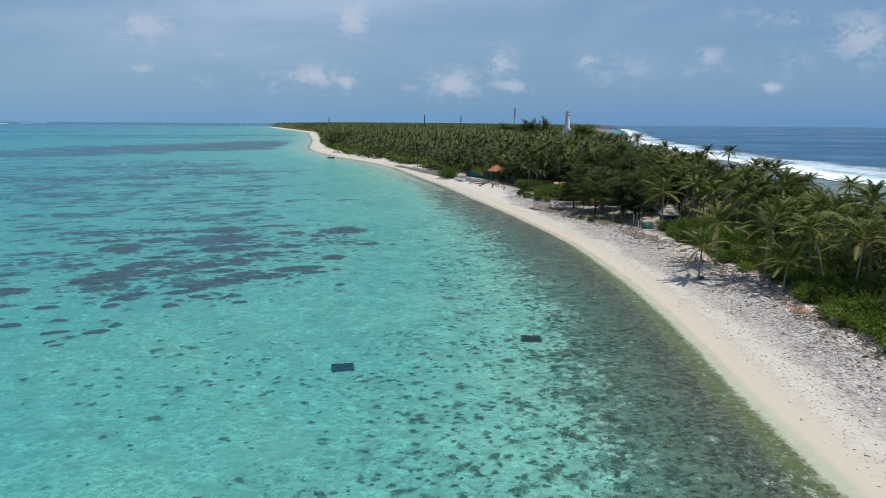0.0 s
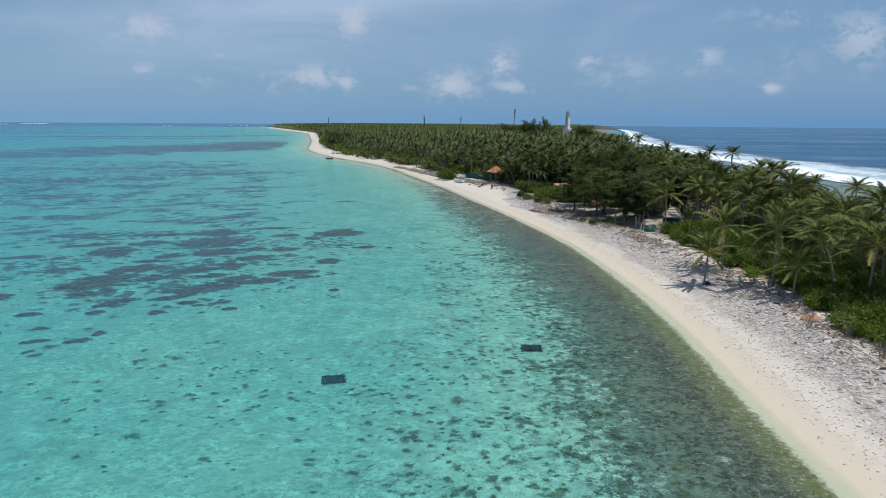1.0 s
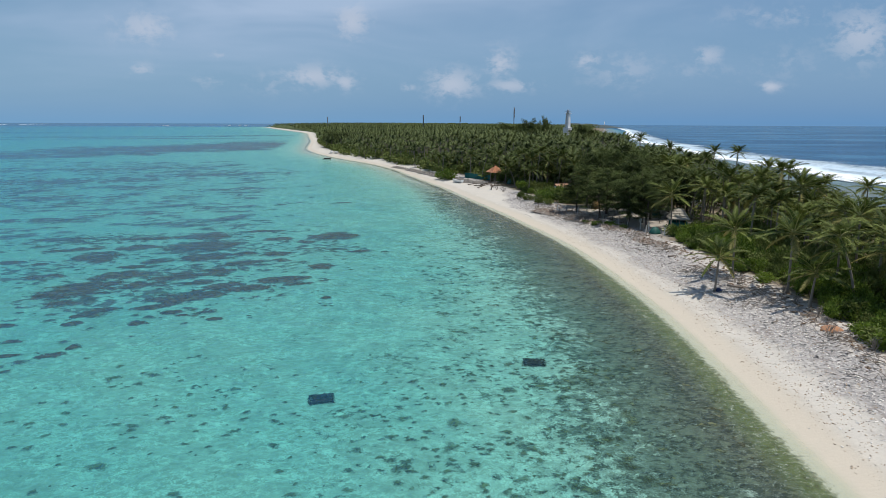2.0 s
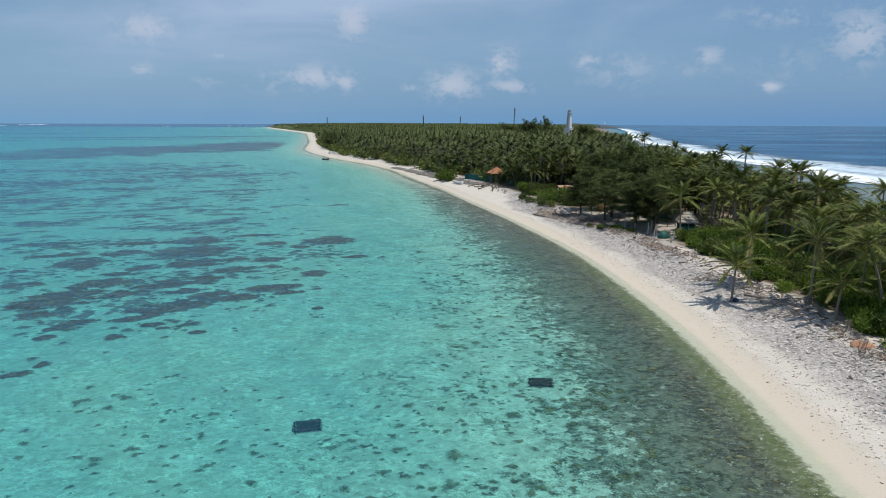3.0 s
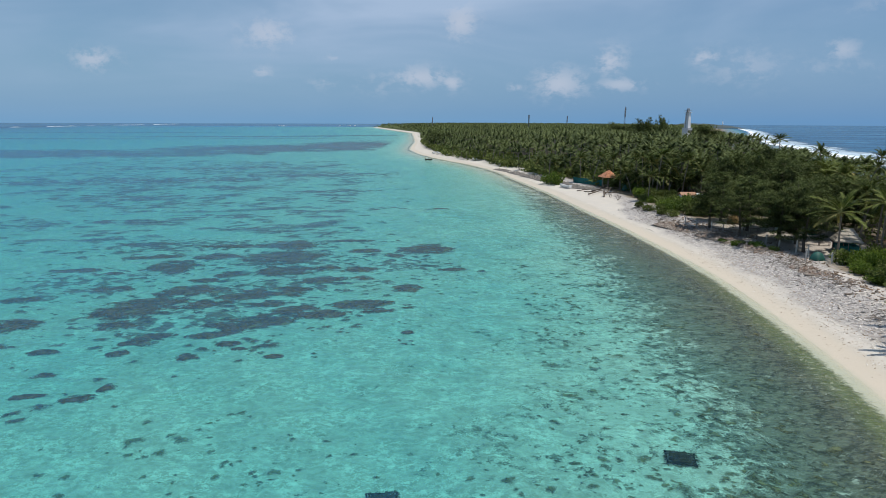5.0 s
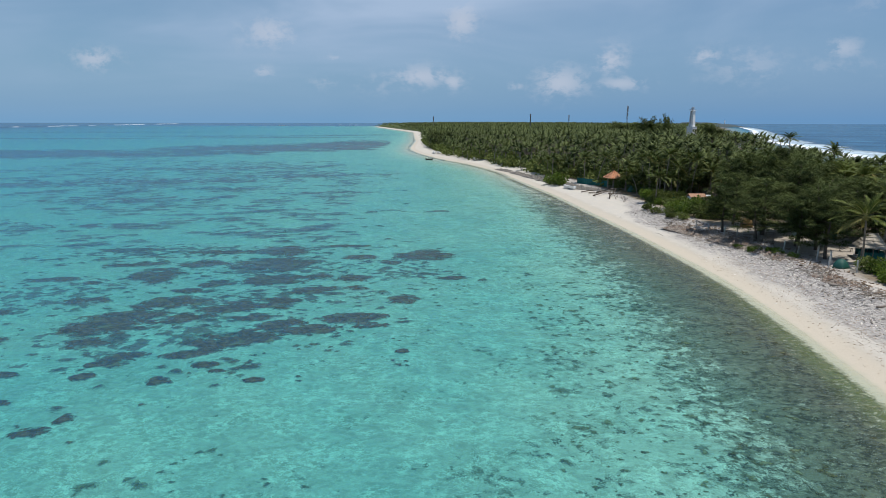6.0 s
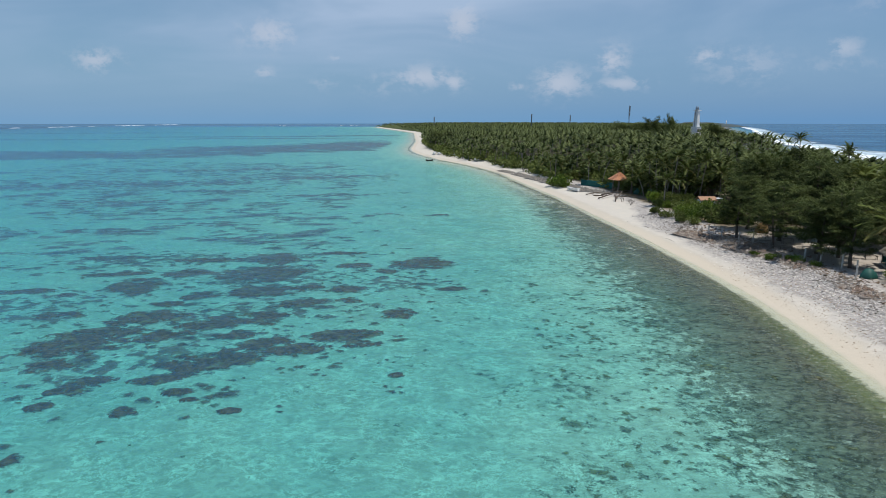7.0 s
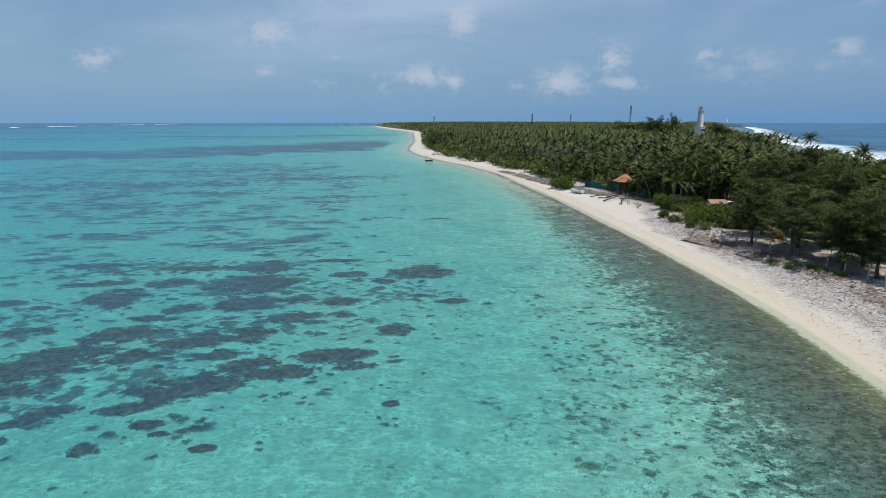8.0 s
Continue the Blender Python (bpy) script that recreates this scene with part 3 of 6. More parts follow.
# ---- the far palm wood ----
def simple_crown(rng, fronds, length, stations, out_v, out_f, at, scale):
    for i in range(fronds):
        age = i / fronds
        turn = i * 2.4 + rng.uniform(-0.3, 0.3)
        rise, droop = radians(76 - 70 * age), radians(-12 + 58 * age)
        c, s = math.cos(turn), math.sin(turn)
        px = pz = 0.0
        o = len(out_v)
        L = length * scale * rng.uniform(0.8, 1.1)
        for k in range(stations + 1):
            t = k / stations
            ang = rise - (rise + droop) * t ** 1.2
            half = scale * (0.62 * math.sin(math.pi * (0.12 + 0.85 * t))) * (1.0 if k % 2 else 0.55)
            z = at[2] + pz
            out_v.append((at[0] + c * px - s * half, at[1] + s * px + c * half, z - 0.35 * half))
            out_v.append((at[0] + c * px, at[1] + s * px, z))
            out_v.append((at[0] + c * px + s * half, at[1] + s * px - c * half, z - 0.35 * half))
            px += math.cos(ang) * L / stations
            pz += math.sin(ang) * L / stations
        for k in range(stations):
            a = o + 3 * k
            out_f += [(a, a + 1, a + 4, a + 3), (a + 1, a + 2, a + 5, a + 4)]


def far_wood(name, seed, y0, y1, spacing, fronds, stations, trunks, label):
    rng = random.Random(seed)
    verts, faces, tv, tf, tints = [], [], [], [], []
    y = y0
    while y < y1:
        lo, hi = wood(y)
        hi = min(hi, lo + 420 + 0.35 * y)
        x = lo + rng.uniform(0, spacing)
        while x < hi:
            px, py = x + rng.uniform(-0.8, 0.8) * spacing, y + rng.uniform(-0.8, 0.8) * spacing
            g = float(height(px, py))
            edge = min(1.0, (px - lo) / 25)
            z = g + (rng.uniform(7.2, 12.6) if rng.random() < 0.4 + 0.6 * edge or py > 300 else rng.uniform(3.0, 6.5)) * (0.66 + 0.34 * edge) - (11.0 if abs(px - 84) < 11 and 330 < py < 405 else 0) - max(0.0, min(2.0, (py - 300) / 100)) - (3.4 if px > float(ocean(py)) - 45 and py < 300 else 0.5 if px > float(ocean(py)) - 34 and py < 400 else 0) + 1.0 * math.sin(px * 0.03) * math.sin(py * 0.021)
            simple_crown(rng, fronds, 3.7, stations, verts, faces, (px, py, z), rng.uniform(0.85, 1.15) * min(1.4, (spacing / 5.6) ** 0.5))
            tints += [rng.random()] * (len(verts) - len(tints))
            if trunks:
                v, f = tube([(px + rng.uniform(-1, 1), py, g - 0.3), (px, py, z)], [0.2, 0.12], 4)
                o = len(tv)
                tv += [tuple(q) for q in v]
                tf += [tuple(i + o for i in q) for q in f[:-2]]
            x += spacing * rng.uniform(0.85, 1.2)
        y += spacing
    ob = thing(name, label, "palm wood", Matrix(), kind="stuff")
    crowns = mesh_from("crowns", verts, faces, PALM_FAR)
    crowns.attributes.new("tint", "FLOAT", "POINT").data.foreach_set("value", tints)
    part("crowns", crowns, ob)
    if trunks:
        part("trunks", mesh_from("trunks", tv, tf, BARK), ob)
    return ob


far_wood("palm_wood_edge", 10, 192, 264, 3.5, 16, 7, True, "close-set coconut palms at the back of the beach")
far_wood("palm_wood", 11, 264, 620, 4.3, 11, 4, True, "dense stand of coconut palms behind the white beach")
far_wood("distant_palm_wood", 12, 620, 1500, 8.5, 8, 2, False, "distant unbroken coconut palm canopy across the island")
far_wood("horizon_palm_wood", 13, 1500, 4200, 24.0, 7, 2, False, "hazy strip of palms on the horizon")



def canopy(name, label):
    """The closed roof of leaves of the far wood, below its crowns."""
    verts, faces = [], []
    ys = steps(600, 9.0, 1.012, 4300)
    offs = steps(13.5, 4.0, 1.09, 1400)
    for y in ys:
        lo = float(shore(y))
        hi = float(ocean(y)) - 12
        for o in offs:
            x = min(lo + o, hi)
            k = min(1.0, (o - 13.5) / 16) ** 0.5
            bump = noise.fractal(Vector((x * 0.06, y * 0.06, 2.0)), 0.7, 2.1, 4)
            verts.append((x, y, 1.4 + k * (4.6 + 2.4 * bump + 0.9 * math.sin(x * 1.7 + y * 0.9))))
    c = len(offs)
    for r in range(len(ys) - 1):
        for i in range(c - 1):
            a = r * c + i
            faces.append((a, a + 1, a + 1 + c, a + c))
    return tagged(new(name, mesh_from(name, verts, faces, PALM_FAR)), label, "palm wood", kind="stuff")


canopy("far_canopy", "closed dark green canopy of the far palm wood")


# ---- weed beds, coral and the surf ----
def reef_material(name, dark, light, thin, soft=0.4, most=1.0):
    """Brown weed and coral, olive where it thins, frayed at the rim."""
    m, n = material(name)
    at = n.put("TexCoord").outputs["Object"]
    big, mid, small = n.noise(at, 0.45, 4.0, 0.65, 0.6), n.noise(at, 1.7, 4.0, 0.7, 0.5), n.noise(at, 6.0, 3.0, 0.6)
    c = n.mix(n.step(mid, 0.35, 0.65), dark, light)
    c = n.mix(n.step(big, 0.52, 0.68, 0.0, 0.8), c, thin)
    c = n.mix(n.step(n.math("ADD", mid, n.math("MULTIPLY", small, 0.35)), 0.82, 0.95, 0.0, 0.7), c, (0.5, 0.44, 0.34, 1))
    rim = n.put("Attribute", attribute_name="rim").outputs["Fac"]
    frayed = n.step(n.math("ADD", rim, n.math("MULTIPLY", n.math("SUBTRACT", n.math("ADD", n.math("MULTIPLY", mid, 0.5), n.math("MULTIPLY", small, 0.6)), 0.55), 2.5)), 0.02, soft, 0.0, most)
    weed = principled(n, c, 0.95, bumped(n, n.math("ADD", mid, small), 1.0, 0.15), 0.0, 0.05)
    finish(n, n.put("MixShader", frayed, n.put("BsdfTransparent"), weed))
    return m


REEF = reef_material("weed_and_coral", (0.145, 0.045, 0.022, 1), (0.39, 0.135, 0.072, 1), (0.45, 0.25, 0.13, 1), 0.75)
MEADOW = reef_material("far_seagrass", (0.27, 0.085, 0.085, 1), (0.46, 0.17, 0.16, 1), (0.52, 0.27, 0.22, 1), 0.85, 0.9)
THIN = reef_material("thin_patchy_weed", (0.24, 0.12, 0.10, 1), (0.40, 0.22, 0.18, 1), (0.48, 0.34, 0.24, 1), 1.0, 0.8)
CLUMP = reef_material("weed_clump", (0.14, 0.055, 0.04, 1), (0.34, 0.16, 0.105, 1), (0.40, 0.25, 0.145, 1), 1.0, 0.92)
CORAL = reef_material("coral_head", (0.13, 0.10, 0.055, 1), (0.31, 0.25, 0.14, 1), (0.36, 0.31, 0.18, 1), 1.0, 0.85)


def weed_bed(x, y, rx, ry, turn, cell, thick=0.16, ragged=1.0, grain=0.5, fill=0.95, label="dark seagrass and coral bed under clear water", group="seagrass beds in the lagoon", mat=REEF):
    """A low ragged mound of weed whose rim dips under the sand."""
    nx, ny = int(3.0 * rx / cell) + 2, int(3.0 * ry / cell) + 2
    gx, gy = np.meshgrid(np.linspace(-1.5 * rx, 1.5 * rx, nx), np.linspace(-1.5 * ry, 1.5 * ry, ny))
    c, s = math.cos(radians(turn)), math.sin(radians(turn))
    wx, wy = x + c * gx - s * gy, y + s * gx + c * gy
    bed = height(wx, wy)
    near_shore = np.clip((inland(wx, wy) + 24) / 8, 0, 4)
    f = fill - near_shore - (gx / rx) ** 2 - (gy / ry) ** 2
    rough = np.array([noise.fractal(Vector((a * grain, b * grain * 1.5, 3.1)), 0.8, 2.1, 5) for a, b in zip(wx.ravel(), wy.ravel())]).reshape(wx.shape)
    fine = np.array([noise.fractal(Vector((a * grain * 4.5, b * grain * 6.5, 7.7)), 0.9, 2.1, 3) for a, b in zip(wx.ravel(), wy.ravel())]).reshape(wx.shape)
    f = np.clip(f + ragged * rough + 0.5 * fine, -0.6, 0.9)
    wz = bed + thick * f - 0.01
    keep = f > -0.35
    ids = np.arange(nx * ny).reshape(ny, nx)
    quads = np.stack([ids[:-1, :-1], ids[:-1, 1:], ids[1:, 1:], ids[1:, :-1]], -1).reshape(-1, 4)
    quads = quads[keep.ravel()[quads].any(1)]
    used = np.unique(quads)
    back = np.zeros(nx * ny, int)
    back[used] = np.arange(len(used))
    pts = np.stack([wx.ravel() - x, wy.ravel() - y, wz.ravel() + 0.7], 1)[used]
    me = mesh_from("seagrass_bed", pts.tolist(), back[quads].tolist(), mat, smooth=True)
    me.attributes.new("rim", "FLOAT", "POINT").data.foreach_set("value", f.ravel()[used].astype(np.float32))
    ob = new("seagrass_bed", me)
    ob.location = (x, y, -0.7)
    return tagged(ob, label, "seagrass bed", group)


# middle, half length, half breadth, turn
BEDS = [
    (-53.6, 102.2, 4.4, 4.6, 20), (-41.6, 121.0, 4.6, 5.0, 25), (-40.0, 110.9, 7.0, 5.4, 25), (-50.4, 109.6, 3.8, 2.8, 15), (-36.1, 102.1, 4.4, 3.6, 15),
    (-28.3, 117.6, 2.9, 1.8, 10), (-18.7, 120.4, 5.2, 4.2, 20), (-22.8, 114.6, 2.2, 1.6, 10), (-30.9, 104.7, 2.0, 2.2, 10), (-42.8, 99.1, 2.4, 2.2, 15),
    (-29.5, 97.5, 3.6, 2.0, 18), (-24.1, 99.2, 1.8, 1.2, 10), (-25.8, 104.2, 3.0, 2.4, 15), (-44.8, 95.1, 2.4, 1.3, 8), (-43.7, 89.8, 4.6, 2.9, 22),
]
INNER_BEDS = [
    (-46.0, 81.7, 5.0, 4.4, 28), (-44.9, 85.1, 3.6, 2.4, 25), (-35.9, 88.6, 3.6, 2.8, 42), (-31.6, 91.5, 2.8, 2.7, 35), (-39.3, 84.3, 2.6, 1.9, 25),
    (-30.2, 79.1, 5.8, 2.8, 30), (-33.0, 74.6, 2.4, 1.2, 28), (-28.0, 83.2, 3.2, 2.2, 30), (-31.7, 85.8, 2.6, 1.4, 20), (-23.8, 83.0, 2.9, 1.7, 22),
    (-21.4, 87.1, 3.7, 2.2, 18), (-38.4, 72.6, 2.0, 1.9, 20), (-44.1, 76.1, 2.4, 2.0, 25), (-30.0, 72.2, 1.4, 0.7, 25), (-54.7, 89.3, 3.4, 1.6, 12),
]
OUTER_BEDS = [
    (-32.3, 68.4, 1.2, 1.1, 15), (-24.5, 69.6, 1.1, 0.6, 20), (-22.3, 78.5, 0.8, 0.6, 10), (-17.1, 94.7, 2.2, 2.3, 20), (-18.4, 84.8, 1.9, 1.2, 20),
    (-59.4, 96.7, 1.7, 1.4, 10), (-55.3, 74.1, 3.2, 2.6, 20), (-42.0, 62.7, 1.1, 0.8, 12), (-40.5, 58.7, 1.6, 0.7, 12), (-36.1, 58.9, 1.5, 0.9, 18),
    (-35.0, 61.2, 1.0, 0.9, 25), (-39.1, 68.4, 1.1, 1.1, 12), (-51.8, 68.1, 1.8, 1.1, 12), (-46.0, 67.7, 1.5, 0.8, 10), (-61.9, 83.1, 3.0, 1.4, 12),
]
FAR_BEDS = [
    (-52.0, 118.0, 7.0, 1.8, 12), (-60.0, 108.0, 5.0, 1.6, 12), (-66.0, 98.0, 4.0, 1.5, 12), (-12.3, 106.5, 2.2, 1.2, 10), (-46.0, 61.2, 1.1, 1.0, 10),
    (-68.0, 118.0, 6.0, 1.6, 12), (-33.0, 126.0, 4.0, 1.4, 12), (-13.8, 77.9, 0.8, 0.6, 20), (-40.0, 70.8, 0.8, 0.8, 15), (-28.5, 71.0, 0.8, 0.5, 15),
]
ALL_BEDS = BEDS + INNER_BEDS + OUTER_BEDS + FAR_BEDS
for b in ALL_BEDS:
    weed_bed(*b, 0.2 if b[1] < 96 else 0.34, ragged=0.8, grain=0.42, fill=1.05)
# broad meadows farther out: middle, half length, half breadth, turn
MEADOWS = [
    (-330.0, 400.0, 175.0, 66.0, 5), (-620.0, 720.0, 240.0, 24.0, 8), (-330.0, 800.0, 130.0, 20.0, 10), (-260.0, 960.0, 110.0, 26.0, 12), (-215.0, 500.0, 95.0, 92.0, 25), (-168.0, 560.0, 62.0, 115.0, 10), (-165.0, 640.0, 46.0, 100.0, 18), (-420.0, 880.0, 190.0, 34.0, 12), (-800.0, 1150.0, 260.0, 50.0, 8), (-135.0, 232.0, 46.0, 15.0, 12), (-84.0, 262.0, 34.0, 11.0, 20),
    (-110.0, 182.0, 28.0, 6.0, 12), (-60.0, 205.0, 20.0, 4.0, 14), (-150.0, 290.0, 50.0, 9.0, 15), (-38.2, 168.7, 6.0, 2.2, 8),
    (-26.1, 169.1, 5.0, 1.2, 6), (-70.0, 150.0, 9.0, 2.6, 12), (-90.0, 140.0, 12.0, 3.0, 12), (-55.0, 137.0, 6.0, 1.6, 12), (-170.0, 215.0, 40.0, 9.0, 10),
]
# thin growth on the sand between the beds
for x, y, rx, ry, turn in ((-38.0, 80.0, 15.0, 8.0, 22), (-34.0, 93.0, 15.0, 6.0, 18), (-38.0, 109.0, 18.0, 8.0, 15), (-60.0, 92.0, 13.0, 10.0, 15), (-20.0, 108.0, 9.0, 7.0, 15), (-62.0, 118.0, 18.0, 7.0, 12)):
    weed_bed(x, y, rx, ry, turn, 0.3, 0.05, 1.7, 0.55, 0.45, label="thin patchy weed on sand between seagrass beds", group="thin weed patches", mat=THIN)
for x, y, rx, ry, turn in MEADOWS:
    big = rx > 60
    weed_bed(x, y, rx, ry, turn, max(0.45, ry / (18 if big else 30)), 0.2, 0.7 if big else 1.9, 0.04 if big else 0.3, 0.95 if big else 0.45, label="broad dark seagrass meadow far out in the lagoon", group="seagrass meadows", mat=MEADOW)


def lump(rng, r, flat):
    """A knobbly low dome."""
    k = 8 if r < 0.3 else 13
    p1, p2, p3 = (rng.uniform(0, 6.28) for _ in range(3))
    spread = [1 + 0.22 * math.sin(2 * 6.283 * i / k + p1) + 0.16 * math.sin(3 * 6.283 * i / k + p2) + 0.1 * math.sin(5 * 6.283 * i / k + p3) for i in range(k)]
    verts = [Vector((0, 0, flat * r))]
    for ring, (rad, up) in enumerate(((0.6, 0.8), (1.0, 0.0), (0.98, -0.5))):
        for i in range(k):
            a = 2 * math.pi * (i + 0.5 * ring) / k
            q = r * rad * spread[i] * rng.uniform(0.88, 1.12)
            verts.append(Vector((math.cos(a) * q, math.sin(a) * q, flat * r * up * rng.uniform(0.7, 1.2))))
    faces = [(0, 1 + i, 1 + (i + 1) % k) for i in range(k)]
    for ring in (0, 1):
        o, p = 1 + ring * k, 1 + (ring + 1) * k
        for i in range(k):
            j = (i + 1) % k
            faces.append((o + i, p + i, p + j, o + j))
    rim = [1.0] + [0.5] * k + [0.0] * k + [-0.2] * k
    return verts, faces, rim


def with_rim(me, rim):
    me.attributes.new("rim", "FLOAT", "POINT").data.foreach_set("value", rim)
    return me


rng = random.Random(21)


def patchy(x, y):
    return noise.fractal(Vector((x * 0.06, y * 0.05, 9.0)), 0.9, 2.0, 3)


def coral_spots(rng, count, x0, x1, y0, y1, sizes, squeeze, bias, nearest=-1.5):
    out = []
    while len(out) < count:
        x, y = rng.uniform(x0, x1), rng.uniform(y0, y1)
        s = float(inland(x, y))
        clear_sand = 0.0 if nearest < -30 else -0.9 if s < -25 and y > 57 else -0.45 if s < -38 else 0.15 if s > -32 else 0.0
        if s > nearest or 1.6 * patchy(x, y) + bias + clear_sand + (0.35 if -22 < s < -6 else 0) < rng.uniform(-0.5, 0.9):
            continue
        r = rng.uniform(*sizes) * rng.uniform(0.5, 1.0) * (1.5 if rng.random() < 0.12 else 1.0)
        out.append((x, y, r, rng.uniform(0.9, 1.0 + squeeze)))
    return out


HEADS = []
for i in range(8):
    v, f, rim = lump(random.Random(60 + i), 1.0, 0.45)
    HEADS.append(with_rim(mesh_from("coral_head", v, f, CORAL, smooth=True), rim))
first = coral_spots(rng, 220, -24, 20, 24, 62, (0.12, 0.4), 0.35, 0.1)
for x, y, r, long in first:
    ob = tagged(new("coral_head", rng.choice(HEADS)), "small dark coral head on pale lagoon sand", "coral", "coral heads in the shallows")
    ob.matrix_basis = pose(x, y, float(height(x, y)), 0, 0, rng.uniform(-10, 40)) @ Matrix.Diagonal((r * long, r, min(0.25, r * 0.45), 1))


def spots_stuff(name, spots, mat, label):
    pieces, rims = [], []
    for x, y, r, long in spots:
        v, f, rim = lump(rng, r * 1.25, 0.4)
        rims += rim
        m = pose(x, y, float(height(x, y)), 0, 0, rng.uniform(-10, 40)) @ Matrix.Diagonal((long, 1.0, 0.45, 1))
        pieces.append((turned(v, m), f))
    v, f = gather(pieces)
    return tagged(new(name, with_rim(mesh_from(name, v, f, mat, smooth=True), rims)), label, "coral", kind="stuff")


near_spots = []
for x, y, rx, ry, turn in ALL_BEDS * 7:
    a, q = rng.uniform(0, 6.28), rng.uniform(0.95, 1.8)
    if y < 72 and rng.random() < 0.6:
        continue
    near_spots.append((x + math.cos(a) * (rx + 1) * q, y + math.sin(a) * (ry + 1.5) * q, rng.uniform(0.15, 0.8) * rng.uniform(0.5, 1.0), rng.uniform(0.9, 1.4)))
spots_stuff("weed_clumps", near_spots, CLUMP, "ragged dark weed clumps between the seagrass beds")
near_spots = coral_spots(rng, 760, -60, 21, 18, 112, (0.12, 0.42), 0.35, 0.2)
near_spots += coral_spots(rng, 350, 0, 22, 20, 130, (0.08, 0.28), 0.4, 0.1)
ALGAE = reef_material("algae_clump", (0.10, 0.085, 0.045, 1), (0.22, 0.19, 0.11, 1), (0.42, 0.37, 0.26, 1), 1.0, 0.8)
spots_stuff("algae_clumps", coral_spots(random.Random(83), 260, -8, 21, 18, 56, (0.16, 0.48), 0.35, -0.1, -8), ALGAE, "soft olive algae clumps on the shallow lagoon bed")
spots_stuff("coral_rubble", near_spots, CORAL, "scattered dark coral lumps over the lagoon sand")
FAINT = reef_material("thin_weed", (0.32, 0.15, 0.15, 1), (0.46, 0.25, 0.24, 1), (0.52, 0.36, 0.30, 1), 0.9, 0.75)
spots_stuff("weed_streaks", coral_spots(rng, 2200, -230, -25, 118, 350, (0.4, 1.4), 3.2, 0.2, -55), FAINT, "soft dark streaks of weed in the middle of the lagoon")
spots_stuff("coral_clumps", coral_spots(rng, 900, -150, 10, 105, 330, (0.25, 0.9), 1.6, 0.0, -38), CLUMP, "scattered dark weed clumps farther out")

# ---- surf on the ocean side ----
def foam_material():
    m, n = material("surf_foam")
    at = n.put("TexCoord").outputs["Object"]
    v = n.put("Attribute", attribute_name="across").outputs["Fac"]
    long = n.vmath("MULTIPLY", at, (1.0, 0.35, 1.0))
    big, small = n.noise(long, 0.05, 4.0, 0.6, 0.5), n.noise(at, 0.35, 4.0, 0.6, 0.8)
    k = n.math("ADD", n.math("MULTIPLY", big, 0.9), n.math("MULTIPLY", small, 0.5))
    crest = n.math("MULTIPLY", n.step(v, -0.03, 0.015), n.step(v, 0.30, 0.10))
    wisps = n.math("MULTIPLY", n.step(v, 0.06, 0.2), n.step(v, 1.0, 0.45))
    need = n.math("ADD", n.math("MULTIPLY", crest, 0.75), n.math("MULTIPLY", wisps, 0.62))
    cover = n.step(n.math("ADD", k, need), 0.90, 1.55)
    cover = n.math("MULTIPLY", cover, n.step(n.math("ADD", crest, wisps), 0.0, 0.15))
    white = principled(n, n.mix(n.math("ADD", crest, n.math("MULTIPLY", n.math("SUBTRACT", small, 0.42), 1.6), clamp=True), (0.54, 0.69, 0.79, 1), (0.86, 0.90, 0.93, 1)), 0.7, bumped(n, small, 0.8, 0.4))
    finish(n, n.put("MixShader", cover, n.put("BsdfTransparent"), white))
    return m


FOAM = foam_material()
SURF_Y = [120, 212, 241, 318, 415, 740, 1100, 1600, 2300]
SURF_X = [153, 153, 154, 162, 175, 240, 345, 500, 690]


def surf(name, ys, x_of, wide, high, label):
    cols = 26
    verts, faces, vals = [], [], []
    for y in ys:
        x0 = x_of(y) + 3 * math.sin(y * 0.045) + 2 * math.sin(y * 0.13)
        for c in range(cols):
            v = c / (cols - 1)
            crest = high * math.exp(-((v - 0.1) / 0.07) ** 2) * (0.7 + 0.3 * math.sin(y * 0.08)) + 0.35 * high * math.exp(-((v - 0.38) / 0.06) ** 2)
            verts.append((x0 + wide(y) * v, y, 0.03 + crest))
            vals.append(v)
    for r in range(len(ys) - 1):
        for c in range(cols - 1):
            a = r * cols + c
            faces.append((a, a + 1, a + 1 + cols, a + cols))
    me = mesh_from(name, verts, faces, FOAM, smooth=True)
    me.attributes.new("across", "FLOAT", "POINT").data.foreach_set("value", vals)
    return tagged(new(name, me), label, "surf", kind="structure")


surf("surf", steps(120, 2.0, 1.02, 2300), lambda y: float(np.interp(y, SURF_Y, SURF_X)), lambda y: float(np.interp(y, [300, 520, 2300], [81, 57, 46])), 0.25, "broken white surf rolling in over the reef edge")


def reef_break(y0, y1):
    ys = list(np.arange(y0, y1, 12.0))
    return surf("reef_surf", ys, lambda y: -965 - 0.32 * y, lambda y: 34.0, 1.2, "thin white line of breakers on the outer reef")


for y0, y1 in ((1500, 1620), (1700, 1780), (1950, 2200), (2300, 2360), (2600, 3000), (3200, 3700)):
    reef_break(y0, y1)


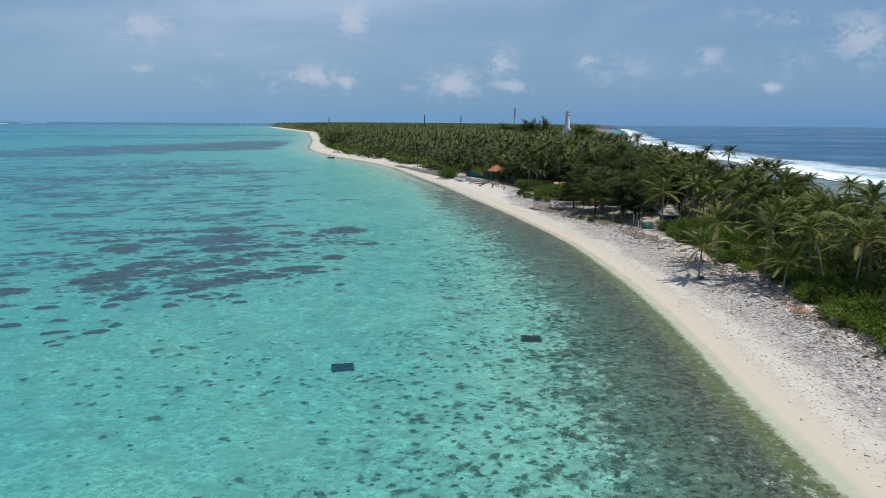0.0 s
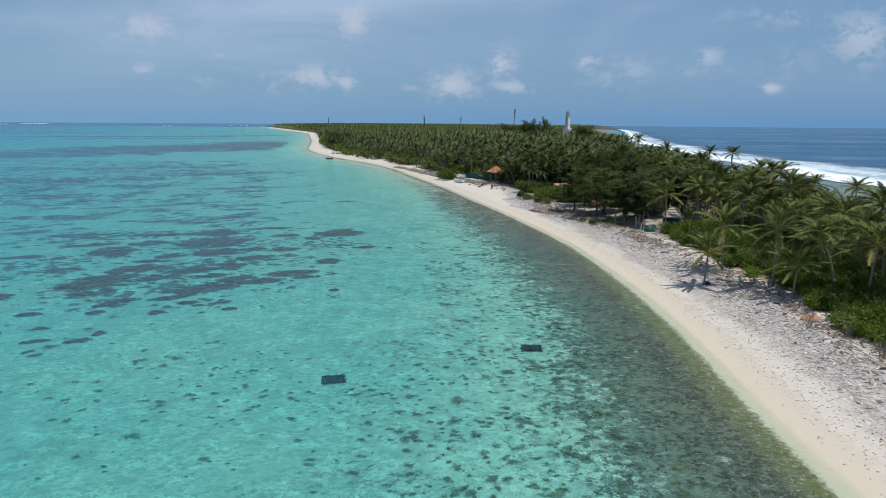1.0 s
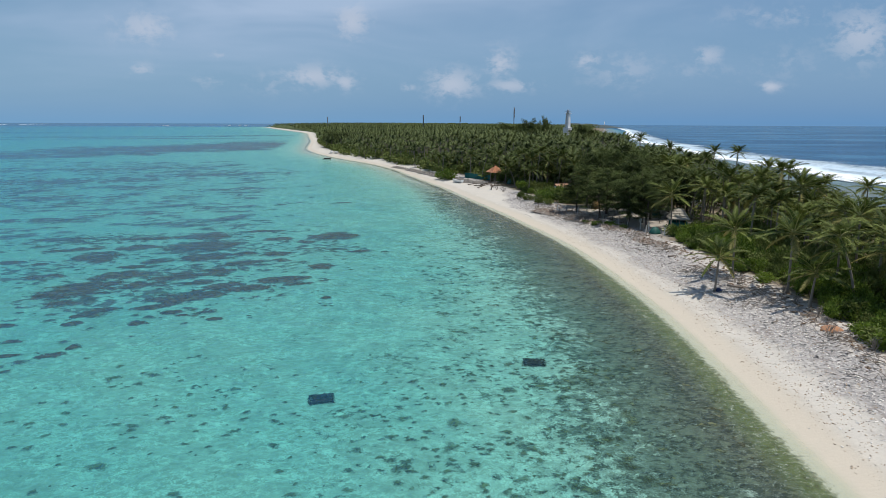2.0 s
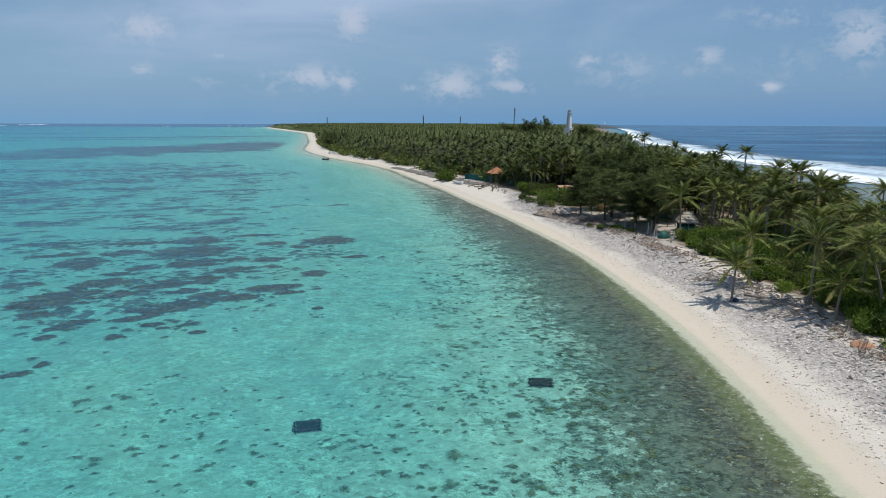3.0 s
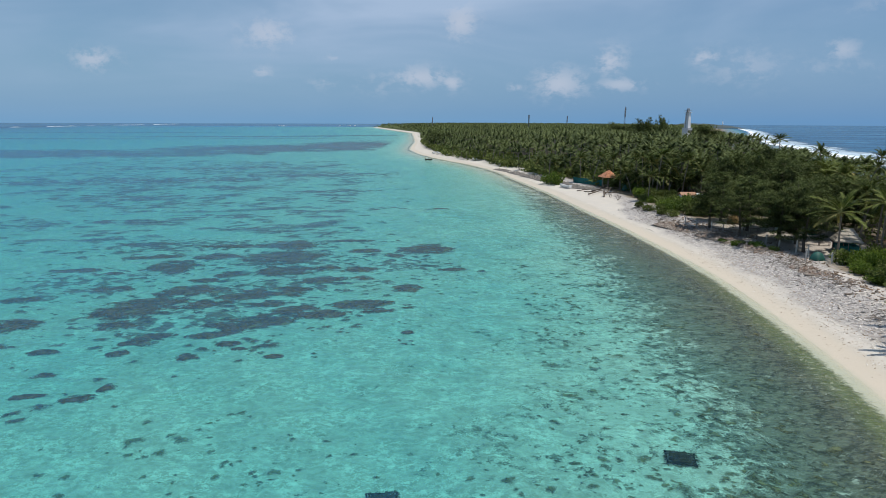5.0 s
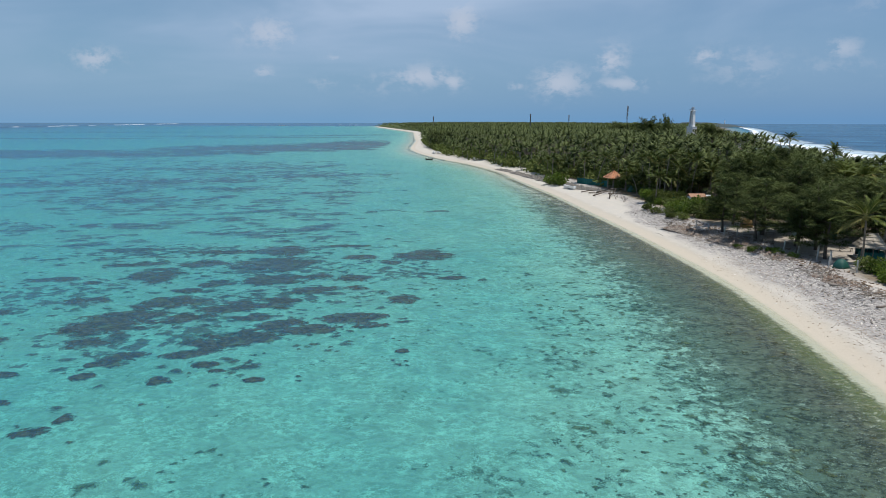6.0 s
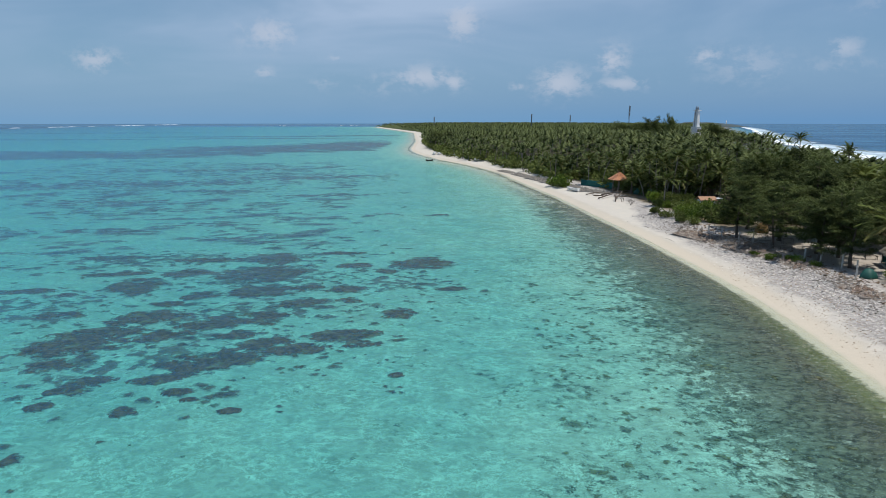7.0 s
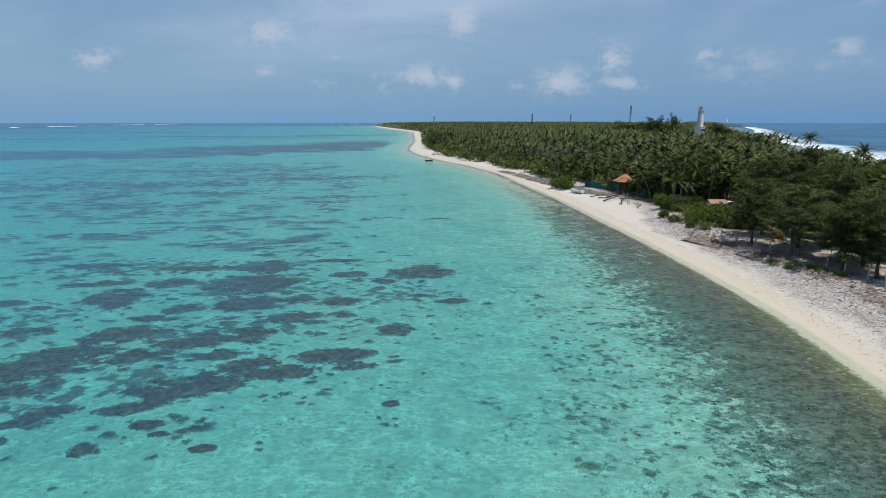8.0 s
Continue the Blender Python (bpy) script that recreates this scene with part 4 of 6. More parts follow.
# ---- casuarina grove, shrubs, undergrowth ----
def sprays(rng, centre, spread, count, size, verts, faces, droop=0.3, flat=0.8, slim=1.0):
    """Leaf sprays round a point: bent slips of foliage."""
    for _ in range(count):
        d = Vector((rng.gauss(0, 1), rng.gauss(0, 1), rng.gauss(0, flat))).normalized()
        p = centre + d * spread * rng.uniform(0.3, 1.0)
        way = (d + Vector((rng.uniform(-0.7, 0.7), rng.uniform(-0.7, 0.7), rng.uniform(-0.3, 0.5)))).normalized()
        side = way.cross(Vector((rng.uniform(-1, 1), rng.uniform(-1, 1), rng.uniform(0.2, 1)))).normalized()
        L, w = size * rng.uniform(0.6, 1.3), size * slim * rng.uniform(0.22, 0.4)
        tip = p + way * L + Vector((0, 0, -droop * L))
        mid = p + way * L * 0.5
        o = len(verts)
        verts += [p, mid - side * w, tip, mid + side * w]
        faces.append((o, o + 1, o + 2, o + 3))


def needles(rng, centre, out, spread, count, size, verts, faces):
    """A flat feathery pad of fine drooping twiglets that sweep outwards."""
    for _ in range(count):
        d = Vector((rng.gauss(0, 1), rng.gauss(0, 1), rng.gauss(0, 0.32))).normalized()
        p = centre + d * spread * rng.uniform(0.1, 1.0)
        way = (d * 0.6 + out * 0.6 + Vector((rng.uniform(-0.4, 0.4), rng.uniform(-0.4, 0.4), rng.uniform(-0.1, 0.6)))).normalized()
        side = way.cross(Vector((rng.uniform(-0.6, 0.6), rng.uniform(-0.6, 0.6), 1))).normalized()
        L, w = size * rng.uniform(0.5, 1.3), rng.uniform(0.03, 0.065)
        mid = p + way * L * 0.55
        tip = p + way * L + Vector((0, 0, -rng.uniform(0.1, 0.45) * L))
        o = len(verts)
        verts += [p, mid - side * w, tip, mid + side * w]
        faces.append((o, o + 1, o + 2, o + 3))


def grove_tree_meshes(seed, tall, wide, clear):
    rng = random.Random(seed)
    pts, p = [], Vector((0, 0, -0.3))
    lean = Vector((rng.uniform(-0.06, 0.06), rng.uniform(-0.06, 0.06), 0))
    n = 9
    for i in range(n + 1):
        t = i / n
        pts.append(Vector((lean.x * tall * t + 0.15 * math.sin(5 * t), lean.y * tall * t, -0.3 + (tall * 0.95) * t)))
    trunk = mesh_from("trunk", *tube(pts, [0.24 * (1 - 0.88 * i / n) + 0.02 for i in range(n + 1)], 7, 0.06, rng), DARK_BARK, smooth=True)
    limbs, verts, faces = [], [], []
    count = 26
    for k in range(count):
        t = clear + (0.97 - clear) * (k + rng.random()) / count
        base = pts[min(int(t * n), n - 1)].lerp(pts[min(int(t * n) + 1, n)], t * n - int(t * n))
        a = k * 2.4 + rng.uniform(-0.5, 0.5)
        u = (t - clear) / (1 - clear)
        reach = wide * (0.3 + 0.7 * math.sin(math.pi * min(1.0, 0.3 + 0.7 * u) ** 1.15)) * rng.uniform(0.55, 1.3)
        out = Vector((math.cos(a), math.sin(a), 0))
        rise = rng.uniform(0.05, 0.45) + 0.55 * u
        e = base + out * reach + Vector((0, 0, reach * rise))
        m = base.lerp(e, 0.5) + Vector((0, 0, -0.1 * reach))
        limbs.append(mesh_from("limb", *tube([base, m, e], [0.07, 0.045, 0.015], 4), DARK_BARK))
        for q in range(6):
            f = 0.3 + 0.75 * q / 5
            c = base.lerp(e, f) + Vector((rng.gauss(0, 0.32), rng.gauss(0, 0.32), rng.gauss(0, 0.16)))
            needles(rng, c, out, 0.2 * wide / 2.6 + 0.22, 50, 0.66, verts, faces)
    return trunk, limbs, mesh_from("grove_crown", verts, faces, GROVE)


grove_kinds = [grove_tree_meshes(200 + i, 11.0, w, c) for i, (w, c) in enumerate(((3.4, 0.28), (3.9, 0.25), (2.9, 0.32), (4.3, 0.24), (3.2, 0.27), (3.7, 0.3)))]
rng = random.Random(31)


def grove_tree(x, y, top, rng, wide=1.0, label="dark feathery casuarina tree with bushy crown", group="casuarina trees in the grove"):
    trunk, limbs, crown = rng.choice(grove_kinds)
    z = float(height(x, y))
    k = (top - z) / 11.5
    ob = thing("casuarina_tree", label, "tree", pose(x, y, z, 0, 0, rng.uniform(0, 360)), group)
    m = Matrix.Diagonal((wide, wide, k, 1))
    part("trunk", trunk, ob, m=m)
    for l in limbs[::3]:
        part("limb", l, ob, m=m)
    part("crown", crown, ob, m=m)
    return ob


GROVE_TREES = [
    (33.5, 128.0, 10.2), (38.0, 124.0, 11.0), (43.0, 126.0, 11.5), (31.0, 137.0, 10.8), (36.5, 134.0, 12.0), (42.0, 135.0, 12.6),
    (47.5, 134.0, 12.4), (35.0, 145.0, 12.6), (40.5, 146.0, 13.6), (46.0, 145.0, 13.8), (51.5, 147.0, 13.4),
    (39.0, 157.0, 13.6), (44.5, 158.0, 15.0), (50.0, 157.0, 14.6), (55.0, 157.0, 12.0), (46.0, 170.0, 14.8), (52.0, 172.0, 14.6),
    (57.0, 170.0, 11.8), (36.5, 119.5, 9.8), (39.8, 121.5, 10.6), (38.6, 115.5, 9.4), (61.0, 166.0, 10.6), (41.0, 168.0, 13.0), (48.5, 126.5, 11.6), (53.0, 140.0, 13.0), (52.5, 131.0, 11.8),
]
for x, y, top in GROVE_TREES:
    grove_tree(x, y, top + rng.uniform(-1.3, 1.1), rng, rng.uniform(0.85, 1.25))
# taller ones round the white tower
for x, y, top, wide in ((58.0, 374.0, 22.0, 1.5), (54.0, 377.0, 19.0, 1.5), (64.0, 384.0, 20.0, 1.1), (69.5, 386.0, 24.0, 0.8), (60.0, 380.0, 17.0, 1.2), (62.0, 386.0, 19.0, 1.0), (67.0, 388.0, 18.5, 1.0), (72.0, 392.0, 18.0, 0.9), (55.5, 380.0, 20.5, 1.0), (51.0, 378.0, 18.0, 1.0), (57.0, 386.0, 19.5, 1.0), (97.5, 402.0, 18.5, 1.0), (96.0, 396.0, 19.5, 1.4), (101.0, 400.0, 16.5, 1.6), (80.0, 600.0, 19.5, 4.6), (-66.0, 462.0, 11.5, 1.7), (-70.0, 482.0, 13.0, 1.8), (-74.0, 508.0, 12.5, 1.9), (-73.0, 532.0, 13.5, 1.8), (-82.0, 560.0, 13.0, 2.0), (-58.0, 474.0, 13.0, 1.8)):
    grove_tree(x + rng.uniform(-1.5, 1.5), y + 1.5, top * rng.uniform(0.88, 1.0), rng, wide * 0.9, "tall dark tree rising above the palms", "tall trees above the palms")
    grove_tree(x, y, top, rng, wide, "tall dark tree rising above the palms", "tall trees above the palms")


def shrub_mesh(seed, mat, leaf=0.2, count=900, twigs=True):
    """A rounded bush of unit radius made of leaves on hidden stems."""
    rng = random.Random(seed)
    verts, faces = [], []
    knobs = [Vector((rng.uniform(-0.65, 0.65), rng.uniform(-0.65, 0.65), rng.uniform(0.25, 0.75))) for _ in range(14)]
    per = count // 14
    for c in knobs:
        sprays(rng, c, rng.uniform(0.25, 0.42), per, leaf, verts, faces, 0.1)
    return mesh_from("leaves", verts, faces, mat)


def stems_mesh(seed):
    rng = random.Random(seed)
    pieces = []
    for i in range(7):
        a = rng.uniform(0, 6.28)
        e = Vector((math.cos(a) * 0.6, math.sin(a) * 0.6, rng.uniform(0.4, 0.8)))
        pieces.append(tube([Vector((0, 0, -0.1)), e * 0.5 + Vector((0, 0, 0.1)), e], [0.03, 0.02, 0.01], 4))
    return mesh_from("stems", *gather(pieces), DARK_BARK)


stems = [stems_mesh(i) for i in range(3)]
bright = [shrub_mesh(300 + i, SHRUB, 0.17, 1100) for i in range(4)]
dull = [shrub_mesh(310 + i, SHRUB_DULL, 0.19, 800) for i in range(4)]


def shrub(x, y, r, tall, rng, kinds, label, group):
    ob = thing("shrub", label, "shrub", pose(x, y, float(height(x, y)), 0, 0, rng.uniform(0, 360)), group)
    m = Matrix.Diagonal((r, r * rng.uniform(0.85, 1.15), tall, 1))
    part("stems", rng.choice(stems), ob, m=m)
    part("leaves", rng.choice(kinds), ob, m=m)


GREEN = "bright green glossy beach shrub at the edge of the sand"
spots = []
for _ in range(430):
    y = rng.uniform(40, 109)
    edge = float(shore(y)) + float(np.interp(y, [46, 62, 77, 91, 109], [14.8, 14.0, 15.4, 15.0, 17.4])) + 0.8 * math.sin(y * 0.9)
    x = edge + abs(rng.gauss(0, 1)) * 6.5 + 1.0
    if 66 < y < 76 and x < 41 or x > 58:
        continue
    if all((x - a) ** 2 + (y - b) ** 2 > 1.3 for a, b in spots):
        spots.append((x, y))
        far_in = x - edge
        shrub(x, y, rng.uniform(1.0, 1.9), rng.uniform(0.9, 1.5) + min(1.4, far_in * 0.18), rng, bright if rng.random() < 0.9 - 0.06 * far_in else dull, GREEN, "beach shrubs")
UNDER = "dull green undergrowth bush among the palm trunks"
for _ in range(70):
    y = rng.uniform(150, 215)
    lo, hi = wood(y)
    x = lo - 1.5 + abs(rng.gauss(0, 1)) * 7
    shrub(x, y, rng.uniform(1.0, 2.2), rng.uniform(0.8, 1.8) + (0.9 if y > 180 else 0), rng, dull if rng.random() < 0.75 else bright, UNDER, "undergrowth bushes")
for x, y, r, t in ((28.5, 156.0, 2.4, 2.4), (31.5, 153.5, 2.8, 3.4), (34.5, 154.0, 3.0, 4.2), (28.0, 161.0, 2.2, 2.4), (31.5, 160.0, 2.6, 3.2), (6.5, 221.0, 3.0, 3.8), (4.0, 226.0, 2.6, 3.0),
                   (31.0, 121.0, 1.2, 0.8), (33.0, 118.5, 1.3, 0.9), (34.6, 116.0, 1.0, 0.7), (29.5, 124.0, 1.1, 0.7)):
    shrub(x, y, r, t, rng, dull if 3.3 < t and y < 200 else bright, GREEN if t < 2.3 else "tall yellow-green bush beside the casuarina trees", "beach shrubs")
for x, y, r, t in ((25.5, 153.0, 1.5, 1.2), (27.5, 150.5, 1.6, 1.4), (24.0, 159.0, 1.6, 1.5), (26.5, 157.0, 1.8, 1.7), (23.0, 165.0, 1.7, 1.6)):
    shrub(x, y, r, t, rng, dull, UNDER, "undergrowth bushes")
# young palms low along the edge of the wood
for x, y in scatter(rng, 36, lambda y: (wood(y)[0] - 1.0, wood(y)[0] + 9.0), 172, 262, 3.0, [], lambda x, y: y < 184 and x > 26):
    palm(x, y, rng.uniform(3.5, 7.0), rng, size=0.85)


for x, y in scatter(rng, 64, lambda y: (wood(y)[0] + 1.0, wood(y)[0] + 20.0), 158, 214, 2.4, [], lambda x, y: 22 < x < 43 and y < 184):
    palm(x, y, rng.uniform(4.0, 7.5), rng, size=0.9)


def joined(name, pieces, mats):
    """Many meshes laid into one."""
    verts, faces, index = [], [], []
    for me, m in pieces:
        o = len(verts)
        verts += [m @ v.co for v in me.vertices]
        for f in me.polygons:
            faces.append(tuple(i + o for i in f.vertices))
            index.append(f.material_index)
    return mesh_from(name, verts, faces, mats, index)


ob = thing("palm_stand", "close stand of coconut palms behind the grove", "palm wood", Matrix(), kind="stuff")
part("trunks", joined("trunks", [(t, m) for t, m, _, _ in stand], [BARK]), ob)
part("crowns", joined("crowns", [(c, m) for _, _, c, m in stand], [PALM, PALM_OLD, RIB]), ob)


def thicket(name, seed, y0, y1, count, label):
    """Low bushes too many and far to tell apart."""
    rng = random.Random(seed)
    verts, faces = [], []
    for _ in range(count):
        y = y0 + (y1 - y0) * rng.random() ** 1.2
        lo, hi = wood(y)
        x = lo - 2 + abs(rng.gauss(0, 1)) * 12 if rng.random() < 0.6 else rng.uniform(lo, min(hi, lo + 160))
        r = rng.uniform(1.5, 3.2)
        c = Vector((x, y, float(height(x, y)) + r * 0.55))
        sprays(rng, c, r, 34, r * 0.55, verts, faces, 0.1)
    return tagged(new(name, mesh_from(name, verts, faces, SHRUB_DULL)), label, "undergrowth", kind="stuff")


thicket("thicket", 41, 205, 640, 1700, "tangled undergrowth below the palms")


def seaward_scrub(count):
    """Scrub along the ocean side of the wood, and below the palms."""
    rng = random.Random(43)
    verts, faces = [], []
    for _ in range(count):
        y = rng.uniform(60, 330) if rng.random() < 0.7 else rng.uniform(48, 112)
        lo, hi = wood(y)
        x = float(ocean(y)) - 7 - abs(rng.gauss(0, 1)) * 7 if rng.random() < 0.5 else rng.uniform(max(lo, 46), max(hi, 47))
        if hut_ground(x, y):
            continue
        r = rng.uniform(1.1, 2.3)
        sprays(rng, Vector((x, y, float(height(x, y)) + r * 0.5)), r, 60, r * 0.4, verts, faces, 0.1)
    tagged(new("scrub", mesh_from("scrub", verts, faces, SHRUB_DULL)), "green scrub filling the ground below palms", "undergrowth", kind="stuff")


seaward_scrub(900)


# ---- rubble, husks and wrack on the beach ----


def pieces_material(name, dark, light):
    """Loose bits, each of its own shade."""
    m, n = material(name)
    island = n.put("NewGeometry").outputs["Random Per Island"]
    spot = n.noise(n.put("TexCoord").outputs["Object"], 7.0, 3.0)
    c = n.mix(n.math("ADD", n.math("MULTIPLY", island, 0.8), n.math("MULTIPLY", n.math("SUBTRACT", spot, 0.4), 0.7), clamp=True), (*dark, 1), (*light, 1))
    finish(n, principled(n, c, 0.9, None, 0.0, 0.1))
    return m


STONE = pieces_material("coral_stone", (0.27, 0.25, 0.235), (0.64, 0.60, 0.56))
HUSK = plain("dry_husk", (0.24, 0.175, 0.125), 0.95, 0.5, 0.5, spec=0.1)
WOOD = plain("driftwood", (0.27, 0.235, 0.20), 0.9, 0.4, 1.5, spec=0.1)


def pebble(rng, r):
    v, f = [], [(0, 2, 4), (2, 1, 4), (1, 3, 4), (3, 0, 4), (2, 0, 5), (1, 2, 5), (3, 1, 5), (0, 3, 5)]
    for d in ((1, 0, 0), (-1, 0, 0), (0, 1, 0), (0, -1, 0), (0, 0, 1), (0, 0, -1)):
        v.append(Vector(d) * r * rng.uniform(0.5, 1.3) + Vector((rng.gauss(0, 0.2), rng.gauss(0, 0.2), 0)) * r)
    return v, f


def strewn(name, seed, count, y0, y1, s_mean, s_wide, sizes, mat, label, category, stretch=1.0):
    rng = random.Random(seed)
    pieces = []
    for _ in range(count):
        y = y0 + (y1 - y0) * rng.random()
        s = rng.gauss(s_mean, s_wide)
        if not 2.5 < s < 18:
            continue
        x = float(shore(y)) + s
        v, f = pebble(rng, rng.uniform(*sizes))
        m = pose(x, y, float(height(x, y)) + sizes[0] * 0.3, rng.uniform(0, 30), rng.uniform(0, 30), rng.uniform(0, 360)) @ Matrix.Diagonal((rng.uniform(1, 2.2) * stretch, 1, 0.45, 1))
        pieces.append((turned(v, m), f))
    v, f = gather(pieces)
    return tagged(new(name, mesh_from(name, v, f, mat)), label, category, kind="stuff")


strewn("coral_shingle", 51, 11000, 28, 165, 11.4, 1.8, (0.045, 0.13), STONE, "grey coral rubble strewn along the upper beach", "rubble", 1.8)
strewn("white_coral_bits", 55, 3000, 28, 130, 9.4, 2.2, (0.04, 0.13), plain("bleached_coral", (0.74, 0.70, 0.64), 0.9, 0.3, 0.5, spec=0.1), "bleached white coral bits along the dry sand", "rubble")
strewn("tan_coral_bits", 56, 3600, 26, 120, 6.8, 2.2, (0.025, 0.085), plain("tan_coral", (0.48, 0.385, 0.29), 0.9, 0.3, 0.5, spec=0.1), "tan bits of coral and shell on the sand", "rubble")
strewn("beach_litter", 52, 900, 26, 120, 6.2, 1.9, (0.03, 0.085), HUSK, "dark husks and bits of wrack on white sand", "debris")
strewn("husk_debris", 53, 1100, 40, 150, 14.0, 1.3, (0.08, 0.28), HUSK, "brown coconut husks and dry leaves under the shrubs", "debris")


def sticks(name, seed, count, spots, label):
    """Heaps of dead branches."""
    rng = random.Random(seed)
    pieces = []
    for _ in range(count):
        cx, cy, spread = rng.choice(spots)
        x, y = cx + rng.gauss(0, spread), cy + rng.gauss(0, spread)
        z = float(height(x, y)) + rng.uniform(0.02, 0.3)
        a, L = rng.uniform(0, 6.28), rng.uniform(0.4, 1.6)
        e = Vector((math.cos(a) * L, math.sin(a) * L, rng.uniform(-0.05, 0.5)))
        p = Vector((x, y, z))
        pieces.append(tube([p, p + e * 0.5 + Vector((0, 0, 0.1)), p + e], [0.035, 0.03, 0.015], 4))
    v, f = gather(pieces)
    return tagged(new(name, mesh_from(name, v, f, WOOD)), label, "debris", kind="stuff")


sticks("dead_branches", 54, 1000, [(36.0, 77.5, 1.2), (37.0, 72.0, 1.4), (36.2, 60.5, 1.2), (35.6, 56.0, 1.3), (36.0, 50.5, 1.4), (36.6, 46.0, 1.5), (34.0, 83.0, 1.3), (35.0, 96.0, 1.4), (30.5, 128.0, 2.0), (27.0, 138.0, 2.4), (24.0, 148.0, 2.2), (34.5, 68.0, 1.5), (33.4, 116.0, 1.5), (31.0, 124.0, 1.8), (28.5, 132.0, 2.0), (34.5, 108.0, 1.3), (29.5, 128.0, 1.8)], "tangles of dead grey branches on the upper beach")


def bare_bush_mesh(seed):
    """Leafless branching twigs of unit height."""
    rng = random.Random(seed)
    pieces = []

    def grow(p, d, length, r, level):
        e = p + d * length
        pieces.append(tube([p, p.lerp(e, 0.5) + Vector((rng.gauss(0, 0.03), rng.gauss(0, 0.03), 0)), e], [r, r * 0.8, r * 0.55], 4))
        if level:
            for _ in range(3):
                q = (d + Vector((rng.gauss(0, 0.55), rng.gauss(0, 0.55), rng.uniform(-0.1, 0.5)))).normalized()
                grow(p.lerp(e, rng.uniform(0.5, 1.0)), q, length * rng.uniform(0.5, 0.75), r * 0.55, level - 1)

    for _ in range(4):
        grow(Vector((rng.gauss(0, 0.06), rng.gauss(0, 0.06), -0.05)), Vector((rng.gauss(0, 0.35), rng.gauss(0, 0.35), 1)).normalized(), 0.5, 0.03, 2)
    return mesh_from("bare_bush", *gather(pieces), WOOD)


bare = [bare_bush_mesh(i) for i in range(3)]
rng = random.Random(77)
for x, y, k in ((36.4, 75.8, 1.3), (38.6, 70.5, 1.5), (37.2, 61.8, 1.6), (35.4, 57.0, 1.4), (36.2, 52.5, 1.7), (36.0, 48.0, 1.5), (35.8, 80.5, 1.0), (35.2, 98.0, 1.0), (29.2, 133.0, 1.2), (26.4, 141.0, 1.5),
                (24.2, 146.5, 1.4), (22.0, 160.0, 1.6), (20.0, 178.0, 1.8), (19.0, 184.0, 1.6), (37.8, 66.8, 1.2), (35.2, 45.0, 1.6)):
    ob = new("bare_bush", rng.choice(bare))
    ob.matrix_basis = pose(x, y, float(height(x, y)), 0, 0, rng.uniform(0, 360)) @ Matrix.Scale(k, 4)
    tagged(ob, "leafless grey bush of dry twigs at the sand's edge", "bush", "bare bushes")


# ---- buildings, boats and the things on the beach ----
THATCH = plain("grey_thatch", (0.42, 0.38, 0.32), 0.95, 0.45, 2.5, relief=0.9, spec=0.05)
TERRACOTTA = plain("terracotta_thatch", (0.54, 0.26, 0.15), 0.9, 0.4, 1.6, relief=0.8, spec=0.1)
TEAL = plain("teal_cloth", (0.014, 0.13, 0.115), 0.7, 0.3, 1.2)
GREEN_CLOTH = plain("green_tarpaulin", (0.012, 0.085, 0.068), 0.6, 0.3, 1.5)
WHITE = plain("white_paint", (0.83, 0.83, 0.81), 0.6, 0.06, 1.0)
CONCRETE = plain("concrete_post", (0.55, 0.53, 0.49), 0.85, 0.2, 2.0)
DARK_PAINT = plain("dark_window", (0.02, 0.024, 0.03), 0.2, 0.2, 1.0, spec=0.5)
STEEL = plain("dull_steel", (0.20, 0.21, 0.22), 0.5, 0.2, 1.0, metal=0.6)
BLUE_CLOTH = plain("dark_blue_cloth", (0.015, 0.03, 0.09), 0.8, 0.3, 2.0)
GREY_BANK = plain("grey_rubble_bank", (0.19, 0.178, 0.16), 0.95, 0.6, 1.1, relief=0.9, spec=0.05)
HULL = plain("boat_hull", (0.7, 0.7, 0.68), 0.45, 0.15, 1.0)
DARK_HULL = plain("dark_hull", (0.06, 0.05, 0.045), 0.6, 0.3, 1.0)
CLUMP_WEED = leafy("rail_weed", (0.04, 0.032, 0.018), (0.14, 0.11, 0.06), 0.1, 0.8)
DARK_NET = plain("weedy_net", (0.03, 0.025, 0.02), 0.95, 0.4, 1.5, spec=0.02)
# dark paint made paler and bluer, haze put into the colour
TOWER_DARK = plain("hazed_dark_paint", (0.16, 0.18, 0.2), 0.7, 0.2, 0.5)
# scrub green with the distance's bluish haze painted into the colour
HILL = leafy("hazed_hill_scrub", (0.06, 0.084, 0.092), (0.095, 0.125, 0.13), 0.1, 0.8)


def box(x, y, z, sx, sy, sz, bevel=0.02):
    bm = bmesh.new()
    bmesh.ops.create_cube(bm, size=1.0, matrix=Matrix.Translation((x, y, z)) @ Matrix.Diagonal((sx, sy, sz, 1)))
    if bevel:
        bmesh.ops.bevel(bm, geom=bm.edges[:], offset=min(bevel, 0.3 * min(sx, sy, sz)), segments=2, affect="EDGES")
    return bm


def solid(name, bm, mat):
    me = bpy.data.meshes.new(name)
    bm.to_mesh(me)
    bm.free()
    me.materials.append(mat)
    return me


def bar(points, radii, mat, sides=7, name="bar"):
    return mesh_from(name, *tube(points, radii, sides), mat, smooth=True)


